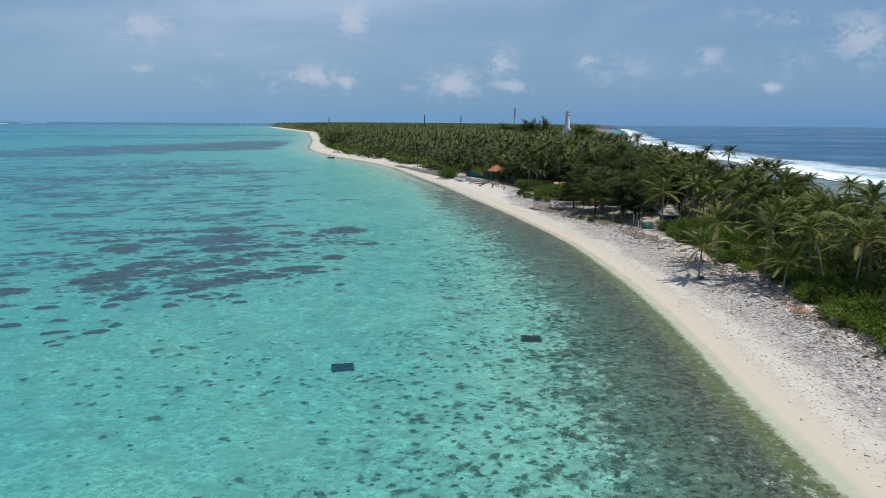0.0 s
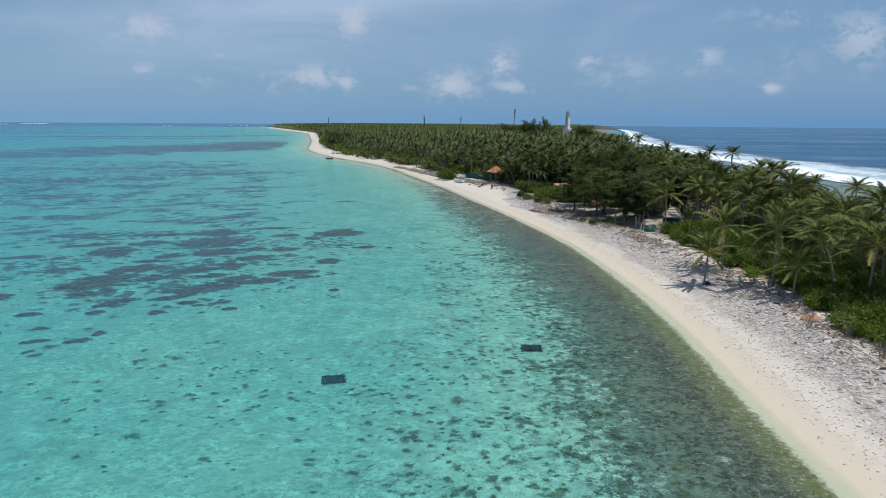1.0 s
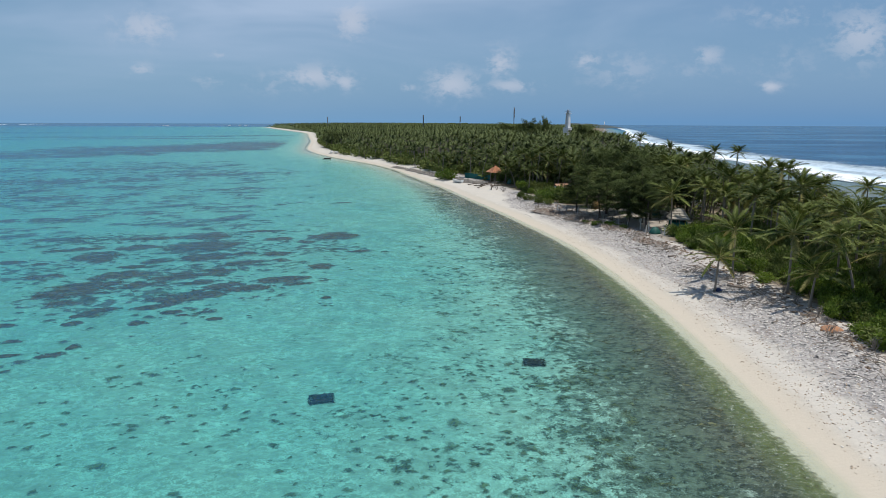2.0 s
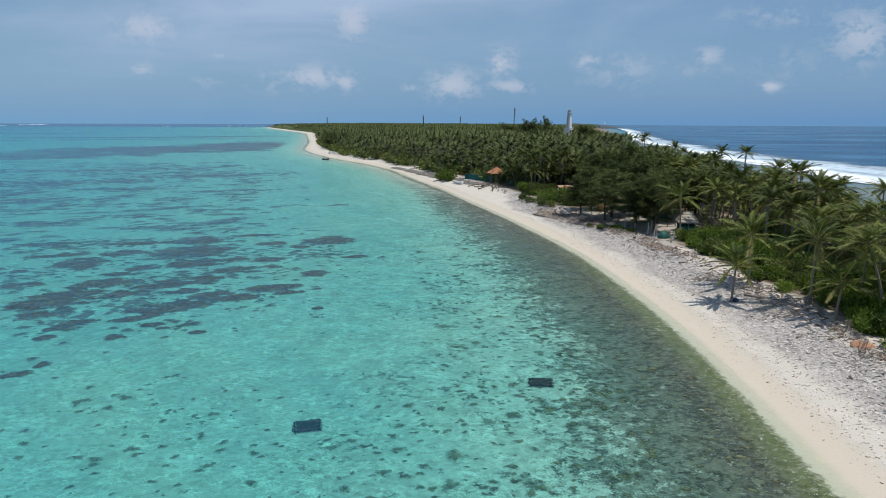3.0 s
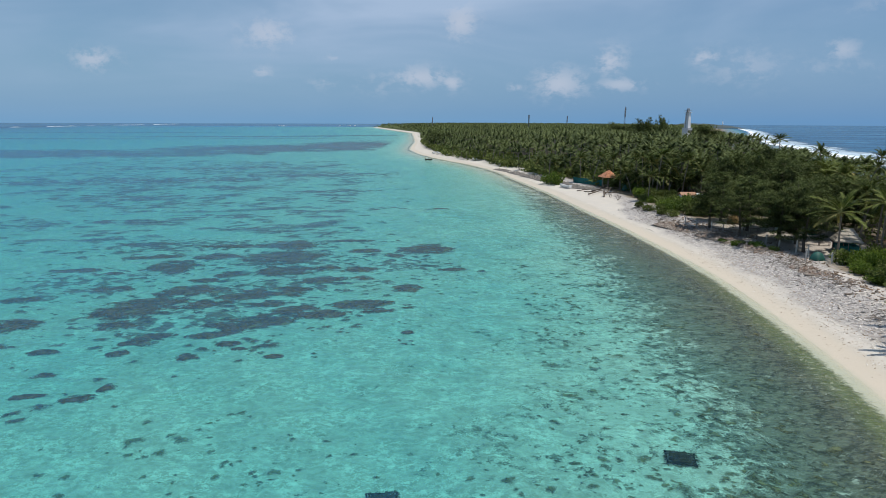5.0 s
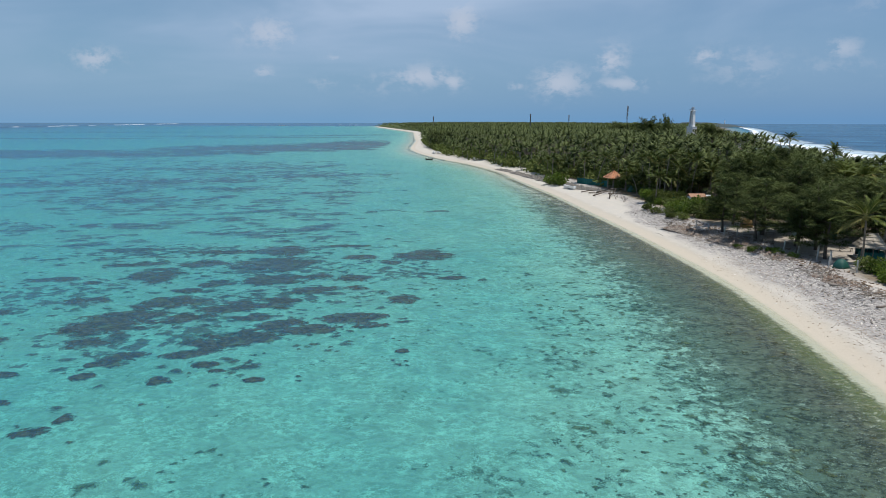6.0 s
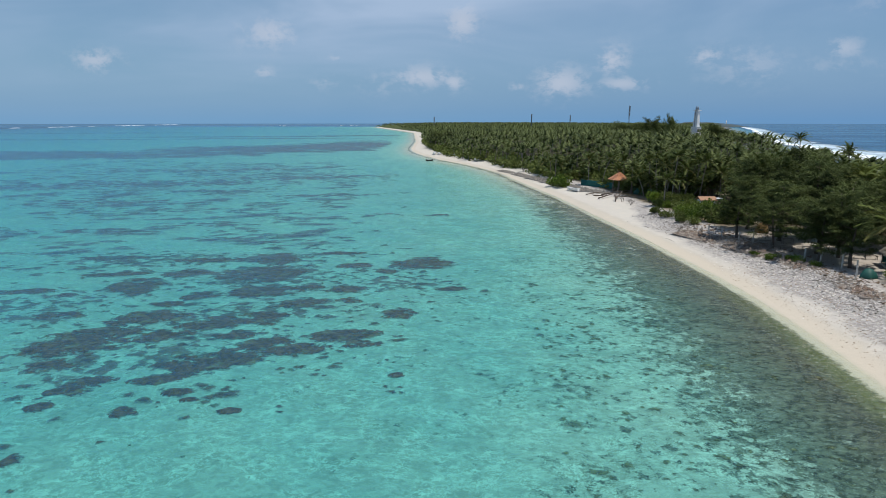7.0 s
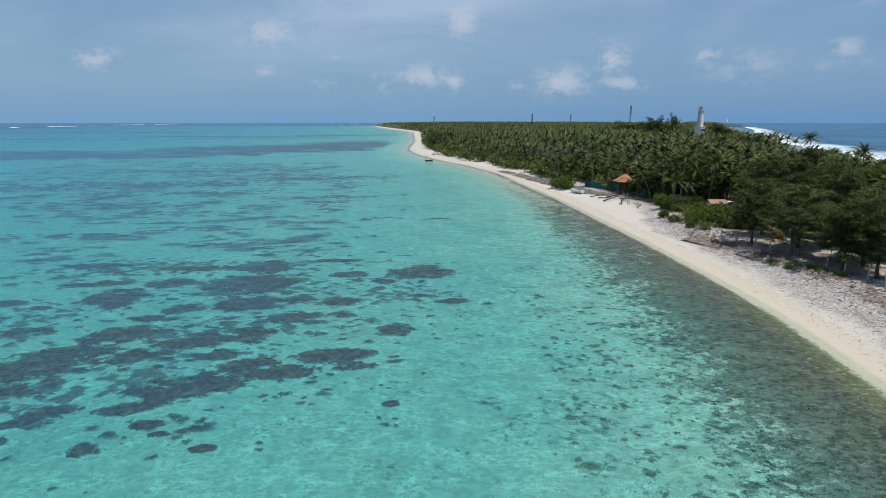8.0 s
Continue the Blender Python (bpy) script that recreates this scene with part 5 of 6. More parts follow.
def roof_mesh(rng, sx, sy, eave, ridge, ridge_len, mat, thick=0.22, layers=7):
    """A hipped thatch in shaggy courses."""
    verts, faces = [], []
    around = 40
    for k in range(layers + 1):
        t = k / layers
        for drop in (0, 1):
            hx = (sx / 2) * (1 - t) + (ridge_len / 2) * t
            hy = (sy / 2) * (1 - t) + 0.06 * t
            z = eave + (ridge - eave) * t + (thick * 0.45 if drop == 0 else 0)
            grow = 1.03 if drop else 1.0
            for i in range(around):
                a = 2 * math.pi * (i + 0.5) / around
                c, s = math.cos(a), math.sin(a)
                m = max(abs(c), abs(s))
                j = rng.uniform(-0.05, 0.05)
                verts.append(Vector((c / m * hx * grow + j, s / m * hy * grow + j, z - (rng.uniform(0.0, 0.12) if drop else 0))))
    rows = 2 * (layers + 1)
    order = []
    for k in range(layers + 1):
        order += [2 * k + 1, 2 * k]
    for a, b in zip(order, order[1:]):
        for i in range(around):
            j = (i + 1) % around
            faces.append((a * around + i, a * around + j, b * around + j, b * around + i))
    faces.append(tuple(order[0] * around + i for i in range(around))[::-1])
    faces.append(tuple(order[-1] * around + i for i in range(around)))
    return mesh_from("thatch_roof", verts, faces, mat)


def cloth_panel(rng, length, tall, mat, name="cloth"):
    """A hung cloth with folds and some thickness."""
    n = max(6, int(length * 4))
    verts, faces = [], []
    for i in range(n + 1):
        x = length * i / n
        y = 0.06 * math.sin(i * 1.7) + rng.uniform(-0.02, 0.02)
        sag = 0.08 * math.sin(math.pi * ((i % 6) / 6))
        for dy in (-0.015, 0.015):
            verts += [Vector((x, y + dy, 0.05)), Vector((x, y * 0.3 + dy, tall - sag))]
    for i in range(n):
        a = 4 * i
        faces += [(a, a + 4, a + 5, a + 1), (a + 2, a + 3, a + 7, a + 6), (a + 1, a + 5, a + 7, a + 3), (a, a + 2, a + 6, a + 4)]
    return mesh_from(name, verts, faces, mat)


def thatched_hut(x, y, turn):
    rng = random.Random(1)
    z = float(height(x, y))
    ob = thing("beach_hut", "small open hut with grey thatch and teal cloth walls", "hut", pose(x, y, z, 0, 0, turn))
    part("floor_slab", solid("slab", box(0, 0, 0.05, 3.2, 3.2, 0.3), CONCRETE), ob, "low concrete floor slab")
    part("roof", roof_mesh(rng, 3.6, 3.8, 1.75, 3.5, 1.3, THATCH, 0.2, 4), ob, "shaggy grey palm thatch roof")
    for px in (-1.4, 0, 1.4):
        for py in (-1.4, 1.4):
            part("post", bar([(px, py, 0.1), (px, py, 2.3)], [0.07, 0.06], WOOD), ob)
    for a, length, turned_by in (((-1.4, -1.42), 2.8, 0), ((-1.4, 1.42), 2.8, 0), ((1.42, -1.4), 2.8, 90), ((-1.42, -1.4), 1.2, 90)):
        part("cloth_wall", cloth_panel(rng, length, 0.95, TEAL), ob, "teal cloth hung to waist height", pose(a[0], a[1], 0.2, 0, 0, turned_by))
    return ob


thatched_hut(44.8, 116.5, -12)


def gazebo(x, y, size, eave, ridge, label, mat):
    rng = random.Random(7)
    z = float(height(x, y))
    ob = thing("gazebo", label, "gazebo", pose(x, y, z, 0, 0, 20))
    part("roof", roof_mesh(rng, size, size, eave, ridge, 0.3, mat), ob, "faded orange thatch roof")
    for i in range(6):
        a = i * math.pi / 3
        part("post", bar([(math.cos(a) * size * 0.38, math.sin(a) * size * 0.38, -0.2), (math.cos(a) * size * 0.38, math.sin(a) * size * 0.38, eave + 0.5)], [0.11, 0.09], WOOD), ob)
    part("low_rail", bar([(math.cos(i * math.pi / 8) * size * 0.38, math.sin(i * math.pi / 8) * size * 0.38, 0.9) for i in range(14)], [0.05] * 14, WOOD, 5), ob)
    return ob


gazebo(20.9, 206.0, 4.7, 3.2, 5.1, "round gazebo with faded orange thatch on wooden posts", TERRACOTTA)


def shed(x, y, turn):
    z = float(height(x, y))
    ob = thing("shed", "small white shed with orange roof behind the shrubs", "shed", pose(x, y, z, 0, 0, turn) @ Matrix.Scale(0.74, 4))
    part("wall", solid("wall", box(0, 0, 1.15, 4.2, 3.2, 2.4, 0.04), WHITE), ob)
    bm = bmesh.new()
    prof = [(-2.0, 2.25), (0, 3.2), (2.0, 2.25), (2.0, 2.42), (0, 3.38), (-2.0, 2.42)]
    ends = [[bm.verts.new((sx, py, pz)) for py, pz in prof] for sx in (-2.5, 2.5)]
    for i in range(6):
        j = (i + 1) % 6
        bm.faces.new((ends[0][i], ends[0][j], ends[1][j], ends[1][i]))
    for en in ends:
        bm.faces.new((en[0], en[1], en[4], en[5]))
        bm.faces.new((en[1], en[2], en[3], en[4]))
    part("roof", solid("roof", bm, plain("faded_orange_roof", (0.40, 0.23, 0.145), 0.85, 0.4, 2.0)), ob, "faded orange tiled gable roof")
    part("door", solid("door", box(0.6, -1.63, 1.0, 0.85, 0.06, 1.95), DARK_PAINT), ob, "dark door")
    part("window", solid("window", box(-1.0, -1.63, 1.45, 0.9, 0.06, 0.8), DARK_PAINT), ob)
    part("awning", solid("awning", box(3.5, 0, 2.5, 2.2, 3.2, 0.06), HULL), ob, "pale sheet awning beside the roof", pose(0, 0, 0, 0, -4, 0))
    return ob


shed(35.2, 173.0, 8)


def fence_post(x, y, tall, lean):
    ob = new("fence_post", solid("post", box(0, 0, tall / 2 - 0.2, 0.16, 0.16, tall + 0.4, 0.02), CONCRETE))
    ob.matrix_basis = pose(x, y, float(height(x, y)), lean, lean * 0.6, 15)
    return tagged(ob, "pale weathered concrete fence post standing in sand", "post", "fence posts along the beach")


for x, y, t, l in ((37.3, 114.8, 2.0, 1), (37.9, 112.0, 1.8, -4), (36.2, 108.8, 1.7, 2), (38.9, 107.2, 1.6, -1), (35.2, 121.0, 1.5, 3), (31.8, 131.5, 1.5, -2), (30.6, 134.5, 1.5, 2),
                   (29.0, 138.5, 1.4, 0), (27.8, 141.5, 1.5, -3), (36.0, 118.0, 1.3, 4), (40.6, 110.0, 1.5, 0), (39.6, 122.0, 1.7, 1)):
    fence_post(x, y, t, l)


def tarp_tent(x, y, r, tall, turn, mat, name, label, category):
    rng = random.Random(3)
    n = 18
    rings = [(1.0, 0.0), (0.96, 0.25), (0.75, 0.62), (0.42, 0.9), (0.05, 1.0)]
    verts, faces = [], []
    for k, (q, h) in enumerate(rings):
        for i in range(n):
            a = 2 * math.pi * i / n
            fold = 1 + 0.12 * math.sin(5 * a) * (1 - h) + rng.uniform(-0.03, 0.03)
            verts.append(Vector((math.cos(a) * r * q * fold * 1.2, math.sin(a) * r * q * fold, h * tall)))
    for k in range(len(rings) - 1):
        for i in range(n):
            j = (i + 1) % n
            faces.append((k * n + i, k * n + j, (k + 1) * n + j, (k + 1) * n + i))
    faces.append(tuple((len(rings) - 1) * n + i for i in range(n)))
    faces.append(tuple(range(n))[::-1])
    ob = new(name, mesh_from(name, verts, faces, mat, smooth=True))
    ob.matrix_basis = pose(x, y, float(height(x, y)) - 0.05, 0, 0, turn)
    return tagged(ob, label, category)


tarp_tent(38.2, 110.0, 0.9, 1.25, 30, GREEN_CLOTH, "covered_heap", "heap covered with a dark green tarpaulin on sand", "tarpaulin")
tarp_tent(61.0, 146.0, 1.5, 1.9, 0, WHITE, "white_tent", "small pale tent standing in the sandy yard", "tent")
tarp_tent(33.0, 74.2, 0.42, 0.42, 10, BLUE_CLOTH, "cloth_bundle", "dark blue cloth bundle lying beside a palm", "bundle")
tarp_tent(25.3, 199.0, 1.2, 1.7, 10, GREEN_CLOTH, "covered_stall", "green tarpaulin stall at the back of the beach", "tarpaulin")
for x, y, r, t in ((46.0, 131.0, 0.8, 1.6),):
    tarp_tent(x, y, r, t, 40, GREEN_CLOTH, "covered_heap", "dark green tarpaulin shelter under the trees", "tarpaulin")
tarp_tent(36.4, 141.5, 0.9, 1.9, 0, plain("straw_stack", (0.22, 0.14, 0.055), 0.9, 0.4, 1.5), "straw_shelter", "ochre straw shelter in the shade of the trees", "shelter")


tarp_tent(36.4, 58.4, 0.9, 0.4, 25, plain("dry_orange_leaves", (0.42, 0.22, 0.12), 0.9, 0.4, 2.0), "leaf_heap", "flat heap of dry orange palm leaves by the shrubs", "leaf heap")


def cloth_fence(x0, y0, x1, y1, tall):
    rng = random.Random(5)
    length, turn = math.hypot(x1 - x0, y1 - y0), math.degrees(math.atan2(y1 - y0, x1 - x0))
    z = float(height((x0 + x1) / 2, (y0 + y1) / 2))
    ob = thing("cloth_fence", "long teal cloth fence tied to wooden stakes", "fence", pose(x0, y0, z, 0, 0, turn), "cloth fences behind the beach")
    part("cloth", cloth_panel(rng, length, tall, TEAL), ob, "teal shade cloth")
    for i in range(int(length / 2.5) + 1):
        part("stake", bar([(i * 2.5, 0.07, -0.3), (i * 2.5 + rng.uniform(-0.1, 0.1), 0.07, tall + 0.3)], [0.05, 0.04], WOOD, 6), ob)


cloth_fence(12.0, 222.0, 20.0, 211.5, 1.8)
cloth_fence(24.0, 201.0, 28.0, 193.0, 1.6)
cloth_fence(32.0, 186.0, 35.5, 178.0, 1.4)


def driftwood(x, y, length, r, turn, tilt, rng):
    n = 6
    pts = [Vector((length * (i / n - 0.5), 0.06 * length * math.sin(2.6 * i / n + turn), 0)) for i in range(n + 1)]
    v, f = tube(pts, [r * (1.15 - 0.6 * i / n) for i in range(n + 1)], 7, 0.12, rng)
    v2, f2 = tube([pts[3], pts[3] + Vector((0.2 * length, 0.12 * length, 0.16 * length))], [r * 0.5, r * 0.15], 5)
    ob = new("driftwood_log", mesh_from("log", *gather([(v, f), (v2, f2)]), DARK_BARK if y > 180 else WOOD, smooth=True))
    ob.matrix_basis = pose(x, y, float(height(x, y)) + r * 0.7 + 0.5 * length * abs(math.sin(radians(tilt))), 0, tilt, turn)
    return tagged(ob, "dark weathered tree trunk washed up on sand" if y > 180 else "weathered grey driftwood log lying on the beach", "driftwood", "driftwood logs")


rng = random.Random(61)
for x, y, L, r, turn, tilt in ((35.6, 74.5, 2.6, 0.14, -40, 0), (36.4, 75.6, 1.8, 0.12, 30, 6), (34.6, 92.0, 1.8, 0.12, 20, 0), (33.6, 100.5, 1.4, 0.16, -20, 0), (31.5, 88.0, 1.6, 0.07, 70, 0),
                               (16.0, 192.5, 5.0, 0.28, 30, -10), (17.5, 195.0, 5.5, 0.26, -35, -14), (15.5, 197.0, 4.5, 0.25, 10, 0), (18.8, 190.0, 4.2, 0.3, 60, -20), (17.8, 186.5, 3.2, 0.3, 75, -30),
                               (20.0, 193.0, 4.0, 0.22, -10, 0), (13.6, 200.5, 4.0, 0.24, 20, -8), (33.2, 62.0, 1.6, 0.08, 40, 0), (29.0, 132.0, 2.8, 0.16, 30, 0), (27.0, 140.0, 2.4, 0.14, -50, 5),
                               (25.0, 145.0, 3.0, 0.2, 20, 0), (31.8, 120.0, 2.0, 0.1, 0, 4)):
    driftwood(x, y, L, r * (0.6 if y > 180 else 1.0), turn, tilt, rng)


def rubble_material():
    m, n = material("broken_coral")
    at = n.put("TexCoord").outputs["Object"]
    cells = n.put("TexVoronoi", at)
    cells.inputs["Scale"].default_value = 3.5
    big = n.noise(at, 0.9, 4.0, 0.65)
    c = n.mix(cells.outputs["Color"], (0.12, 0.10, 0.085, 1), (0.42, 0.37, 0.32, 1))
    c = n.mix(n.step(big, 0.45, 0.65, 0.0, 0.7), c, (0.19, 0.12, 0.085, 1))
    finish(n, principled(n, c, 0.95, bumped(n, cells.outputs[0], 1.0, 0.2), 0.0, 0.1))
    return m


RUBBLE = rubble_material()


def bank(x, y, length, wide, tall, turn, mat=GREY_BANK, label="long grey bank of stones along the upper beach"):
    rng = random.Random(int(x * 7 + y))
    nx, ny = 60, 20
    verts, faces = [], []
    for j in range(ny + 1):
        for i in range(nx + 1):
            u, v = 2 * i / nx - 1, 2 * j / ny - 1
            h = max(0.0, 1 - abs(u) ** 3) * max(0.0, 1 - abs(v) ** 1.6)
            bump = noise.fractal(Vector((u * length * 0.9 + x, v * wide * 0.9, 1.0)), 0.55, 2.1, 5)
            verts.append((u * length / 2, v * wide / 2, tall * h ** 0.7 * (0.75 + 0.8 * bump) + 0.25 * bump * (h > 0) - 0.12))
    for j in range(ny):
        for i in range(nx):
            a = j * (nx + 1) + i
            faces.append((a, a + 1, a + nx + 2, a + nx + 1))
    ob = new("stone_bank", mesh_from("bank", verts, faces, mat, smooth=True))
    ob.matrix_basis = pose(x, y, float(height(x, y)) - 0.05, 0, 0, turn)
    return tagged(ob, label, "bank", "stone banks")


for x, y, L, w, t, turn in ((10.5, 207.5, 13, 4.0, 1.1, 124), (5.5, 220.0, 15, 3.6, 1.0, 117), (1.0, 233.0, 18, 4.0, 1.15, 113), (-4.0, 248.0, 19, 4.4, 1.1, 110), (-9.5, 265.0, 20, 4.0, 1.0, 108), (-16.0, 284.0, 18, 3.6, 0.8, 112), (13.6, 201.0, 7, 3.0, 0.8, 125)):
    bank(x + 3.6, y, L, w, t * 0.62, turn)
for x, y, L, w, t, turn in ((33.0, 118.0, 9, 4.0, 0.5, 105), (30.5, 127.0, 10, 4.5, 0.6, 110), (26.5, 139.0, 12, 5.0, 0.6, 115), (34.8, 103.0, 7, 3.5, 0.5, 95)):
    bank(x, y, L, w, t * 0.8, turn, RUBBLE, "low heap of broken coral rubble and husks")


def boat(x, y, z, length, wide, turn, mat, label, name="rowing_boat", cabin=False, group=""):
    n = 12
    verts, faces = [], []
    for i in range(n + 1):
        t = i / n
        w = wide / 2 * math.sin(math.pi * min(1, 0.16 + 0.84 * t) ** 0.8) ** 0.7 if i < n else 0.03
        sheer = 0.55 + 0.35 * (2 * t - 1) ** 2
        for yy, zz in ((-w, sheer), (-w * 0.7, 0.05), (0, -0.15), (w * 0.7, 0.05), (w, sheer), (w * 0.86, sheer - 0.02), (0, 0.12), (-w * 0.86, sheer - 0.02)):
            verts.append(Vector((length * (t - 0.5), yy, zz)))
    for i in range(n):
        for k in range(8):
            a, b = i * 8 + k, i * 8 + (k + 1) % 8
            faces.append((a, b, b + 8, a + 8))
    faces += [tuple(range(8))[::-1], tuple(n * 8 + k for k in range(8))]
    ob = thing(name, label, "boat", pose(x, y, z, 0, 0, turn), group)
    part("hull", mesh_from("hull", verts, faces, mat), ob)
    for px in (-0.2, 0.15):
        part("thwart", solid("thwart", box(px * length, 0, 0.42, 0.25, wide * 0.86, 0.05), WOOD), ob)
    if cabin:
        part("cabin", solid("cabin", box(-0.1 * length, 0, 1.4, 0.4 * length, wide * 0.7, 1.8, 0.08), WHITE), ob)
    return ob


boat(-56.0, 358.5, -0.1, 3.8, 1.0, 14, DARK_HULL, "dark narrow boat floating near the beach")
boat(9.0, 211.5, float(height(9.0, 211.5)) + 0.25, 6.0, 1.6, 118, HULL, "white boat drawn up on the upper beach")
for x, y, L in ((-57.0, 402.0, 9.0), (-61.0, 408.0, 8.0), (-46.0, 384.0, 7.0), (-30.0, 342.0, 7.0)):
    boat(x, y, float(height(x, y)) + 0.4, L, 2.2, 105, HULL, "pale boat lying on the far beach", group="boats on the far beach")
for x, y, L in ((-836, 2785, 26), (-800, 2810, 22), (-770, 2790, 18), (-1012, 2563, 30), (-1040, 2590, 16)):
    boat(x, y, 0.0, L, L * 0.28, 15, HULL, "white vessel moored far out in the lagoon", "moored_vessel", True, "moored vessels")


def bench(x, y, turn, length=1.8, tall=0.5, wide=0.5, label="plain wooden bench standing on the shaded sand"):
    ob = thing("bench", label, "bench", pose(x, y, float(height(x, y)), 0, 0, turn), "benches under the trees")
    for k in (-0.26, 0, 0.26):
        part("plank", solid("plank", box(0, k * wide * 1.15, tall, length, wide * 0.28, 0.05), WOOD), ob)
    for sx in (-0.42, 0.42):
        for sy in (-0.36, 0.36):
            part("leg", solid("leg", box(sx * length, sy * wide, tall / 2 - 0.1, 0.08, 0.08, tall + 0.12), WOOD), ob)
    for sx in (-0.42, 0.42):
        part("rail", solid("rail", box(sx * length, 0, tall - 0.07, 0.07, wide * 0.8, 0.07), WOOD), ob)


for x, y, turn, tall in ((33.0, 130.0, 20, 0.75), (35.0, 127.0, -30, 0.5), (39.5, 127.5, 60, 0.5), (37.0, 132.0, 10, 0.75), (44.0, 121.5, 0, 0.5), (20.5, 200.0, 15, 0.75), (22.5, 202.5, -40, 0.5), (30.0, 139.5, 35, 0.5)):
    bench(x, y, turn, 1.8, tall, 0.5 if tall < 0.6 else 0.8, "plain wooden bench standing on the shaded sand" if tall < 0.6 else "rough wooden table standing on the shaded sand")


def notice_board(x, y, turn):
    ob = thing("board", "pale weathered board on two posts under trees", "board", pose(x, y, float(height(x, y)), 0, 0, turn))
    part("panel", solid("panel", box(0, 0, 1.15, 1.1, 0.05, 0.8, 0.01), plain("pale_board", (0.45, 0.52, 0.52), 0.7, 0.25, 2.0)), ob)
    for sx in (-0.5, 0.5):
        part("post", bar([(sx, 0.06, -0.2), (sx, 0.06, 1.6)], [0.04, 0.04], WOOD, 6), ob)


notice_board(40.0, 129.5, -15)

# ---- sunken frames in the lagoon ----
NETTING = reef_material("weedy_netting", (0.045, 0.03, 0.022, 1), (0.085, 0.06, 0.042, 1), (0.13, 0.09, 0.06, 1), 0.7)


def net_heap(w, d, h):
    """Sagging net, weed-grown and uneven."""
    n = 26
    verts, faces = [], []
    for j in range(n + 1):
        for i in range(n + 1):
            u, v = 2 * i / n - 1, 2 * j / n - 1
            edge = max(abs(u), abs(v))
            b = noise.fractal(Vector((u * 3, v * 3, w)), 0.8, 2.1, 4)
            q = 1 - 0.12 * (u * u * v * v)
            verts.append((u * w / 2 * (q + 0.2 * b * edge), v * d / 2 * (q + 0.22 * b * edge), (h * (0.8 + 0.45 * b) if edge < 0.93 else -0.08)))
    for j in range(n):
        for i in range(n):
            a = j * (n + 1) + i
            faces.append((a, a + 1, a + n + 2, a + n + 1))
    rim = [min(1.0, 2.6 * (1 - max(abs(2 * i / n - 1), abs(2 * j / n - 1))) - 0.1) for j in range(n + 1) for i in range(n + 1)]
    return with_rim(mesh_from("netting", verts, faces, NETTING), rim)


def cage(x, y, turn):
    z = float(height(x, y))
    ob = thing("sunken_frame", "dark square netted frame standing on the lagoon bed", "frame", pose(x, y, z, 0, 0, turn), "sunken frames")
    w, d, h = 1.7, 1.5, 0.16
    part("netting", net_heap(w * 1.02, d * 1.02, h + 0.06), ob, "dark weed-grown netting")
    rng = random.Random(int(x * 10))
    verts, faces = [], []
    for k in range(64):
        a = k / 64 * 4
        u, v = ((a * 2 - 1, -1), (1, (a - 1) * 2 - 1), (1 - (a - 2) * 2, 1), (-1, 1 - (a - 3) * 2))[int(a)]
        sprays(rng, Vector((u * w / 2, v * d / 2, h * 0.5)), 0.1, 5, 0.2, verts, faces, 0.5, 0.5, 0.5)
    part("weed_fringe", mesh_from("weed_fringe", verts, faces, CLUMP_WEED), ob, "ragged olive weed on the rails")
    for sx in (-1, 1):
        for sy in (-1, 1):
            part("post", bar([(sx * w / 2, sy * d / 2, -0.3), (sx * w / 2 * 1.06, sy * d / 2 * 0.98, h - 0.02)], [0.05, 0.04], DARK_NET, 6), ob)
    for a, b in (((-1, -1), (1, -1)), ((1, -1), (1, 1)), ((1, 1), (-1, 1)), ((-1, 1), (-1, -1))):
        part("rail", bar([(a[0] * w / 2, a[1] * d / 2, h * 0.6), (b[0] * w / 2, b[1] * d / 2, h * 0.6)], [0.035, 0.035], DARK_NET, 6), ob)


cage(-9.6, 48.9, 12)
cage(8.1, 55.7, -6)


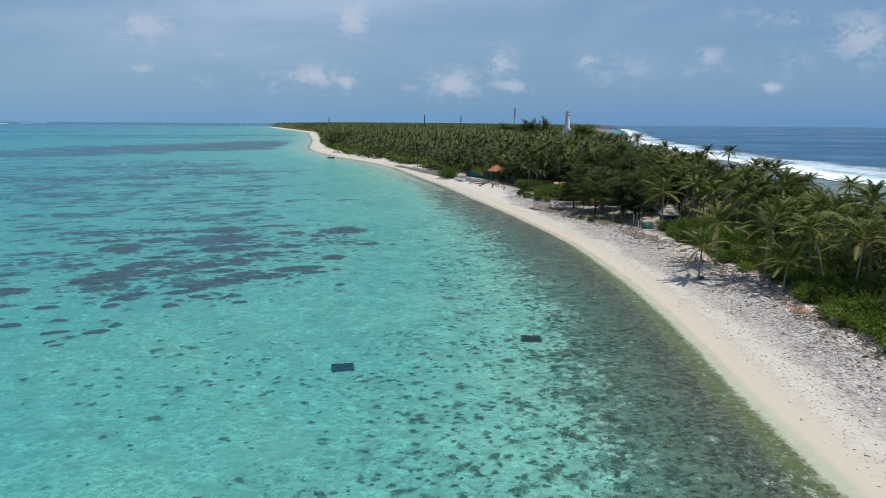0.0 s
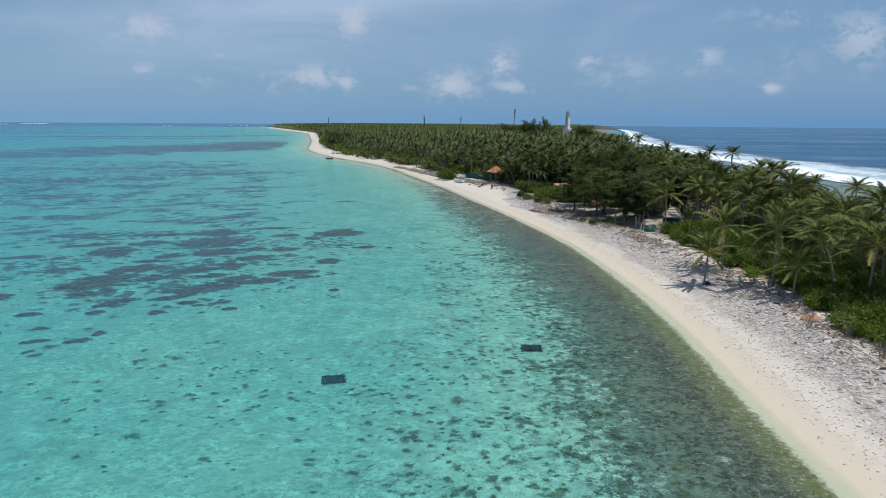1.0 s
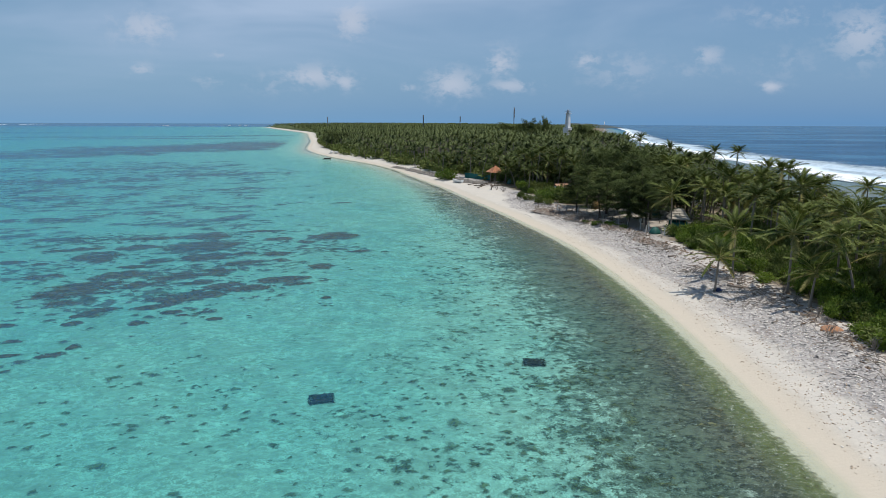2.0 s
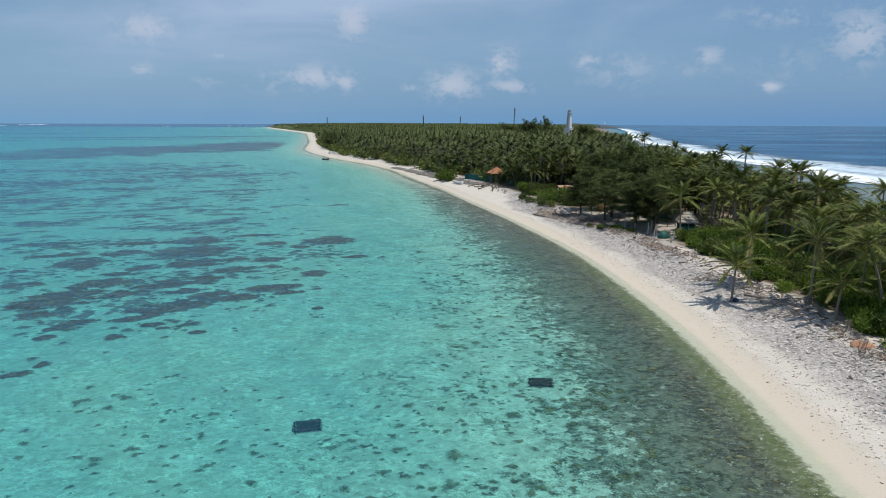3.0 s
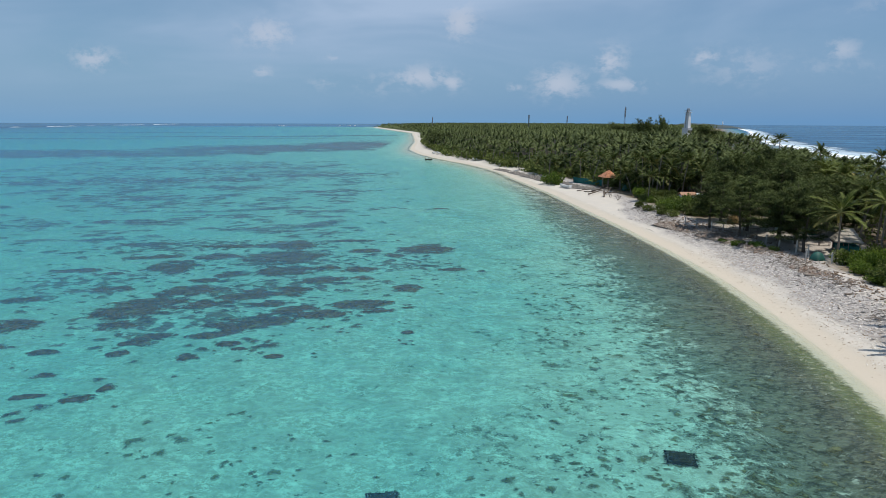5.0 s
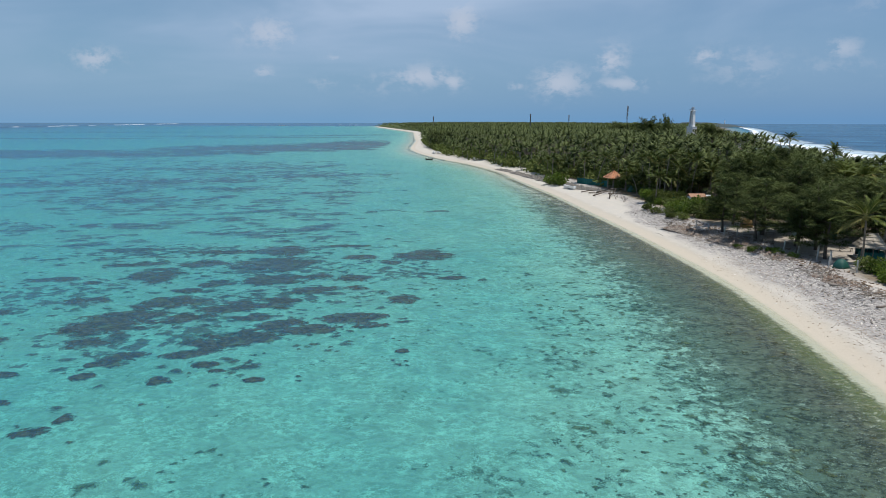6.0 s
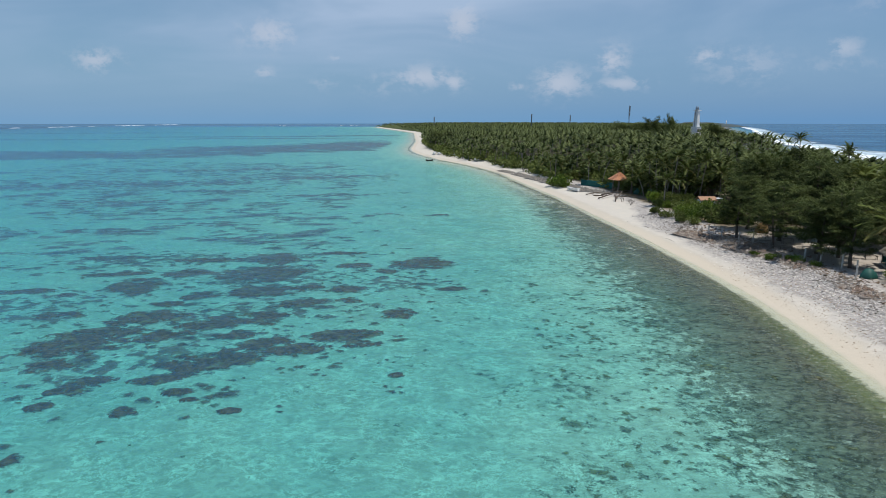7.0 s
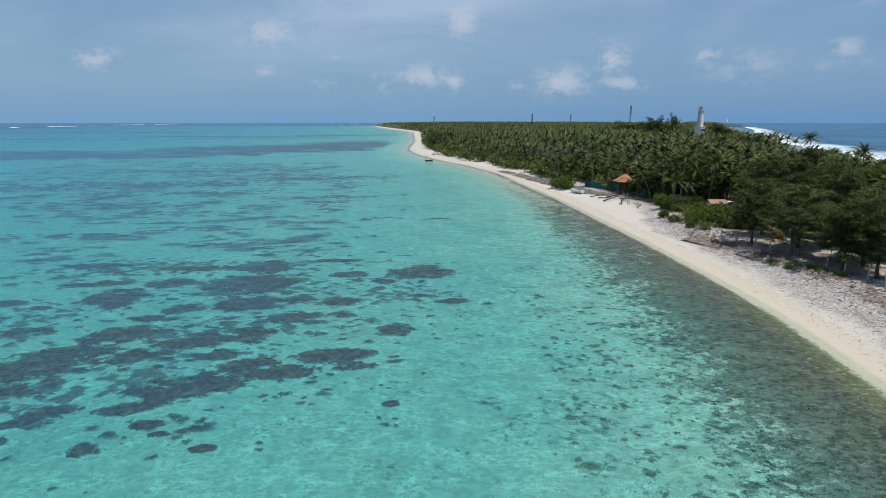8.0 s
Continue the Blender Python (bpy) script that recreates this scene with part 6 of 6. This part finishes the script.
# ---- the white tower and the masts ----
def white_tower(x, y):
    g = float(height(x, y))
    ob = thing("light_tower", "white concrete light tower on legs rising above palms", "tower", pose(x, y, g, 0, 0, 42))
    base = 13.2 - g
    for sx in (-1, 1):
        for sy in (-1, 1):
            part("leg", solid("leg", box(sx * 1.7, sy * 1.7, base / 2 - 0.3, 0.55, 0.55, base + 0.6, 0.04), WHITE), ob)
    part("brace", solid("brace", box(0, -1.7, base * 0.55, 3.4, 0.35, 0.35), WHITE), ob)
    part("room", solid("room", box(0, 0, base + 1.9, 4.0, 4.0, 3.8, 0.08), WHITE), ob)
    part("ledge", solid("ledge", box(0, 0, base + 3.95, 4.3, 4.3, 0.3, 0.05), WHITE), ob)
    for px in (-1.0, 1.0):
        part("window", solid("window", box(px, -2.02, base + 2.0, 1.5, 0.08, 1.3), DARK_PAINT), ob, "dark window opening")
    bm = bmesh.new()
    bmesh.ops.create_cone(bm, cap_ends=True, segments=4, radius1=1.9, radius2=1.4, depth=9.2, matrix=Matrix.Translation((0, 0, base + 8.4)) @ Matrix.Rotation(math.pi / 4, 4, "Z"))
    bmesh.ops.bevel(bm, geom=bm.edges[:], offset=0.12, segments=2, affect="EDGES")
    part("shaft", solid("shaft", bm, WHITE), ob)
    part("gallery", solid("gallery", box(0, 0, base + 12.8, 3.2, 3.2, 0.25, 0.05), WHITE), ob)
    for sx in (-1.3, 0, 1.3):
        part("prong", bar([(sx, 0.3 * sx, base + 12.8), (sx * 1.1, 0.3 * sx, base + 15.0)], [0.22, 0.16], STEEL, 6), ob)
    for k in range(4):
        part("rail", bar([((-1.5, 1.5, 1.5, -1.5)[k], (-1.5, -1.5, 1.5, 1.5)[k], base + 13.7), ((1.5, 1.5, -1.5, -1.5)[k], (-1.5, 1.5, 1.5, -1.5)[k], base + 13.7)], [0.06, 0.06], STEEL, 5), ob)
    ladder = [tube([(-2.2 + dx, -0.4, base + 4), (-1.7 + dx, -0.4, base + 14.4)], [0.08, 0.08], 5) for dx in (0, -0.5)]
    ladder += [tube([(-2.7 + 0.05 * k, -0.4, base + 4.5 + k), (-2.15 + 0.05 * k, -0.4, base + 4.5 + k)], [0.05, 0.05], 5) for k in range(10)]
    part("ladder", mesh_from("ladder", *gather(ladder), STEEL), ob, "dull steel ladder")


white_tower(87.0, 402.0)


def lattice_mast(x, y, top, wide, label):
    g = float(height(x, y))
    ob = thing("lattice_mast", label, "mast", pose(x, y, g, 0, 0, 20), "radio masts")
    h = top - g
    corner = [(wide * math.cos(a), wide * math.sin(a)) for a in (0.5, 2.6, 4.7)]
    for cx, cy in corner:
        part("leg", bar([(cx, cy, -0.3), (cx * 0.5, cy * 0.5, h)], [0.16, 0.12], STEEL, 5), ob)
    pieces = []
    for k in range(10):
        z0, z1 = h * k / 10, h * (k + 1) / 10
        for i in range(3):
            a, b = corner[i], corner[(i + 1) % 3]
            q0, q1 = 1 - 0.5 * k / 10, 1 - 0.5 * (k + 1) / 10
            pieces.append(tube([(a[0] * q0, a[1] * q0, z0), (b[0] * q1, b[1] * q1, z1)], [0.09, 0.09], 4))
    part("bracing", mesh_from("bracing", *gather(pieces), STEEL), ob)
    for k in (0.7, 0.82, 0.92):
        part("antenna", solid("antenna", box(0.2, -wide * 0.5, h * k, wide * 1.3, 0.4, h * 0.09, 0.05), STEEL), ob)


lattice_mast(117.0, 866.0, 40.0, 1.2, "grey lattice radio mast with antennas above palms")
lattice_mast(60.0, 1150.0, 31.0, 1.2, "thin distant radio mast above palms")
lattice_mast(-190.0, 1250.0, 29.0, 1.2, "thin distant radio mast above palms")


def chimney(x, y, top, r):
    g = float(height(x, y))
    ob = thing("dark_tower", "dark cylindrical tower standing above the palm canopy", "tower", pose(x, y, g))
    part("shaft", bar([(0, 0, -0.3), (0, 0, (top - g) * 0.86), (0, 0, (top - g) * 0.87), (0, 0, top - g)], [r, r * 0.85, r * 1.05, r * 1.0], TOWER_DARK, 14), ob)
    part("cap", bar([(0, 0, top - g - 0.1), (0, 0, top - g + 0.5)], [r * 1.2, r * 1.1], STEEL, 14), ob)


chimney(-4.5, 900.0, 29.0, 0.85)


# ---- the far headland ----
def headland():
    verts, faces = [], []
    nx, ny = 60, 16
    for j in range(ny + 1):
        for i in range(nx + 1):
            u, v = i / nx, 2 * j / ny - 1
            top = 17 * (min(1, u * 4) ** 0.5) * (1 - u ** 3) ** 0.8 * max(0, 1 - v * v) ** 0.6
            verts.append((470 + 270 * u, 2380 + 70 * v + 60 * u, top * (1 + 0.12 * noise.noise(Vector((u * 18, v * 4, 0)))) + 0.5))
    for j in range(ny):
        for i in range(nx):
            a = j * (nx + 1) + i
            faces.append((a, a + 1, a + nx + 2, a + nx + 1))
    tagged(new("headland", mesh_from("headland", verts, faces, HILL)), "low wooded headland on the hazy horizon", "hill", kind="structure")
    ob = thing("far_light_tower", "tiny white tower on the far headland", "tower", pose(678, 2436, 8))
    part("shaft", bar([(0, 0, -4), (0, 0, 14)], [1.8, 1.3], WHITE, 10), ob)
    part("lantern", bar([(0, 0, 14), (0, 0, 16.5)], [1.6, 1.2], WHITE, 10), ob)


headland()
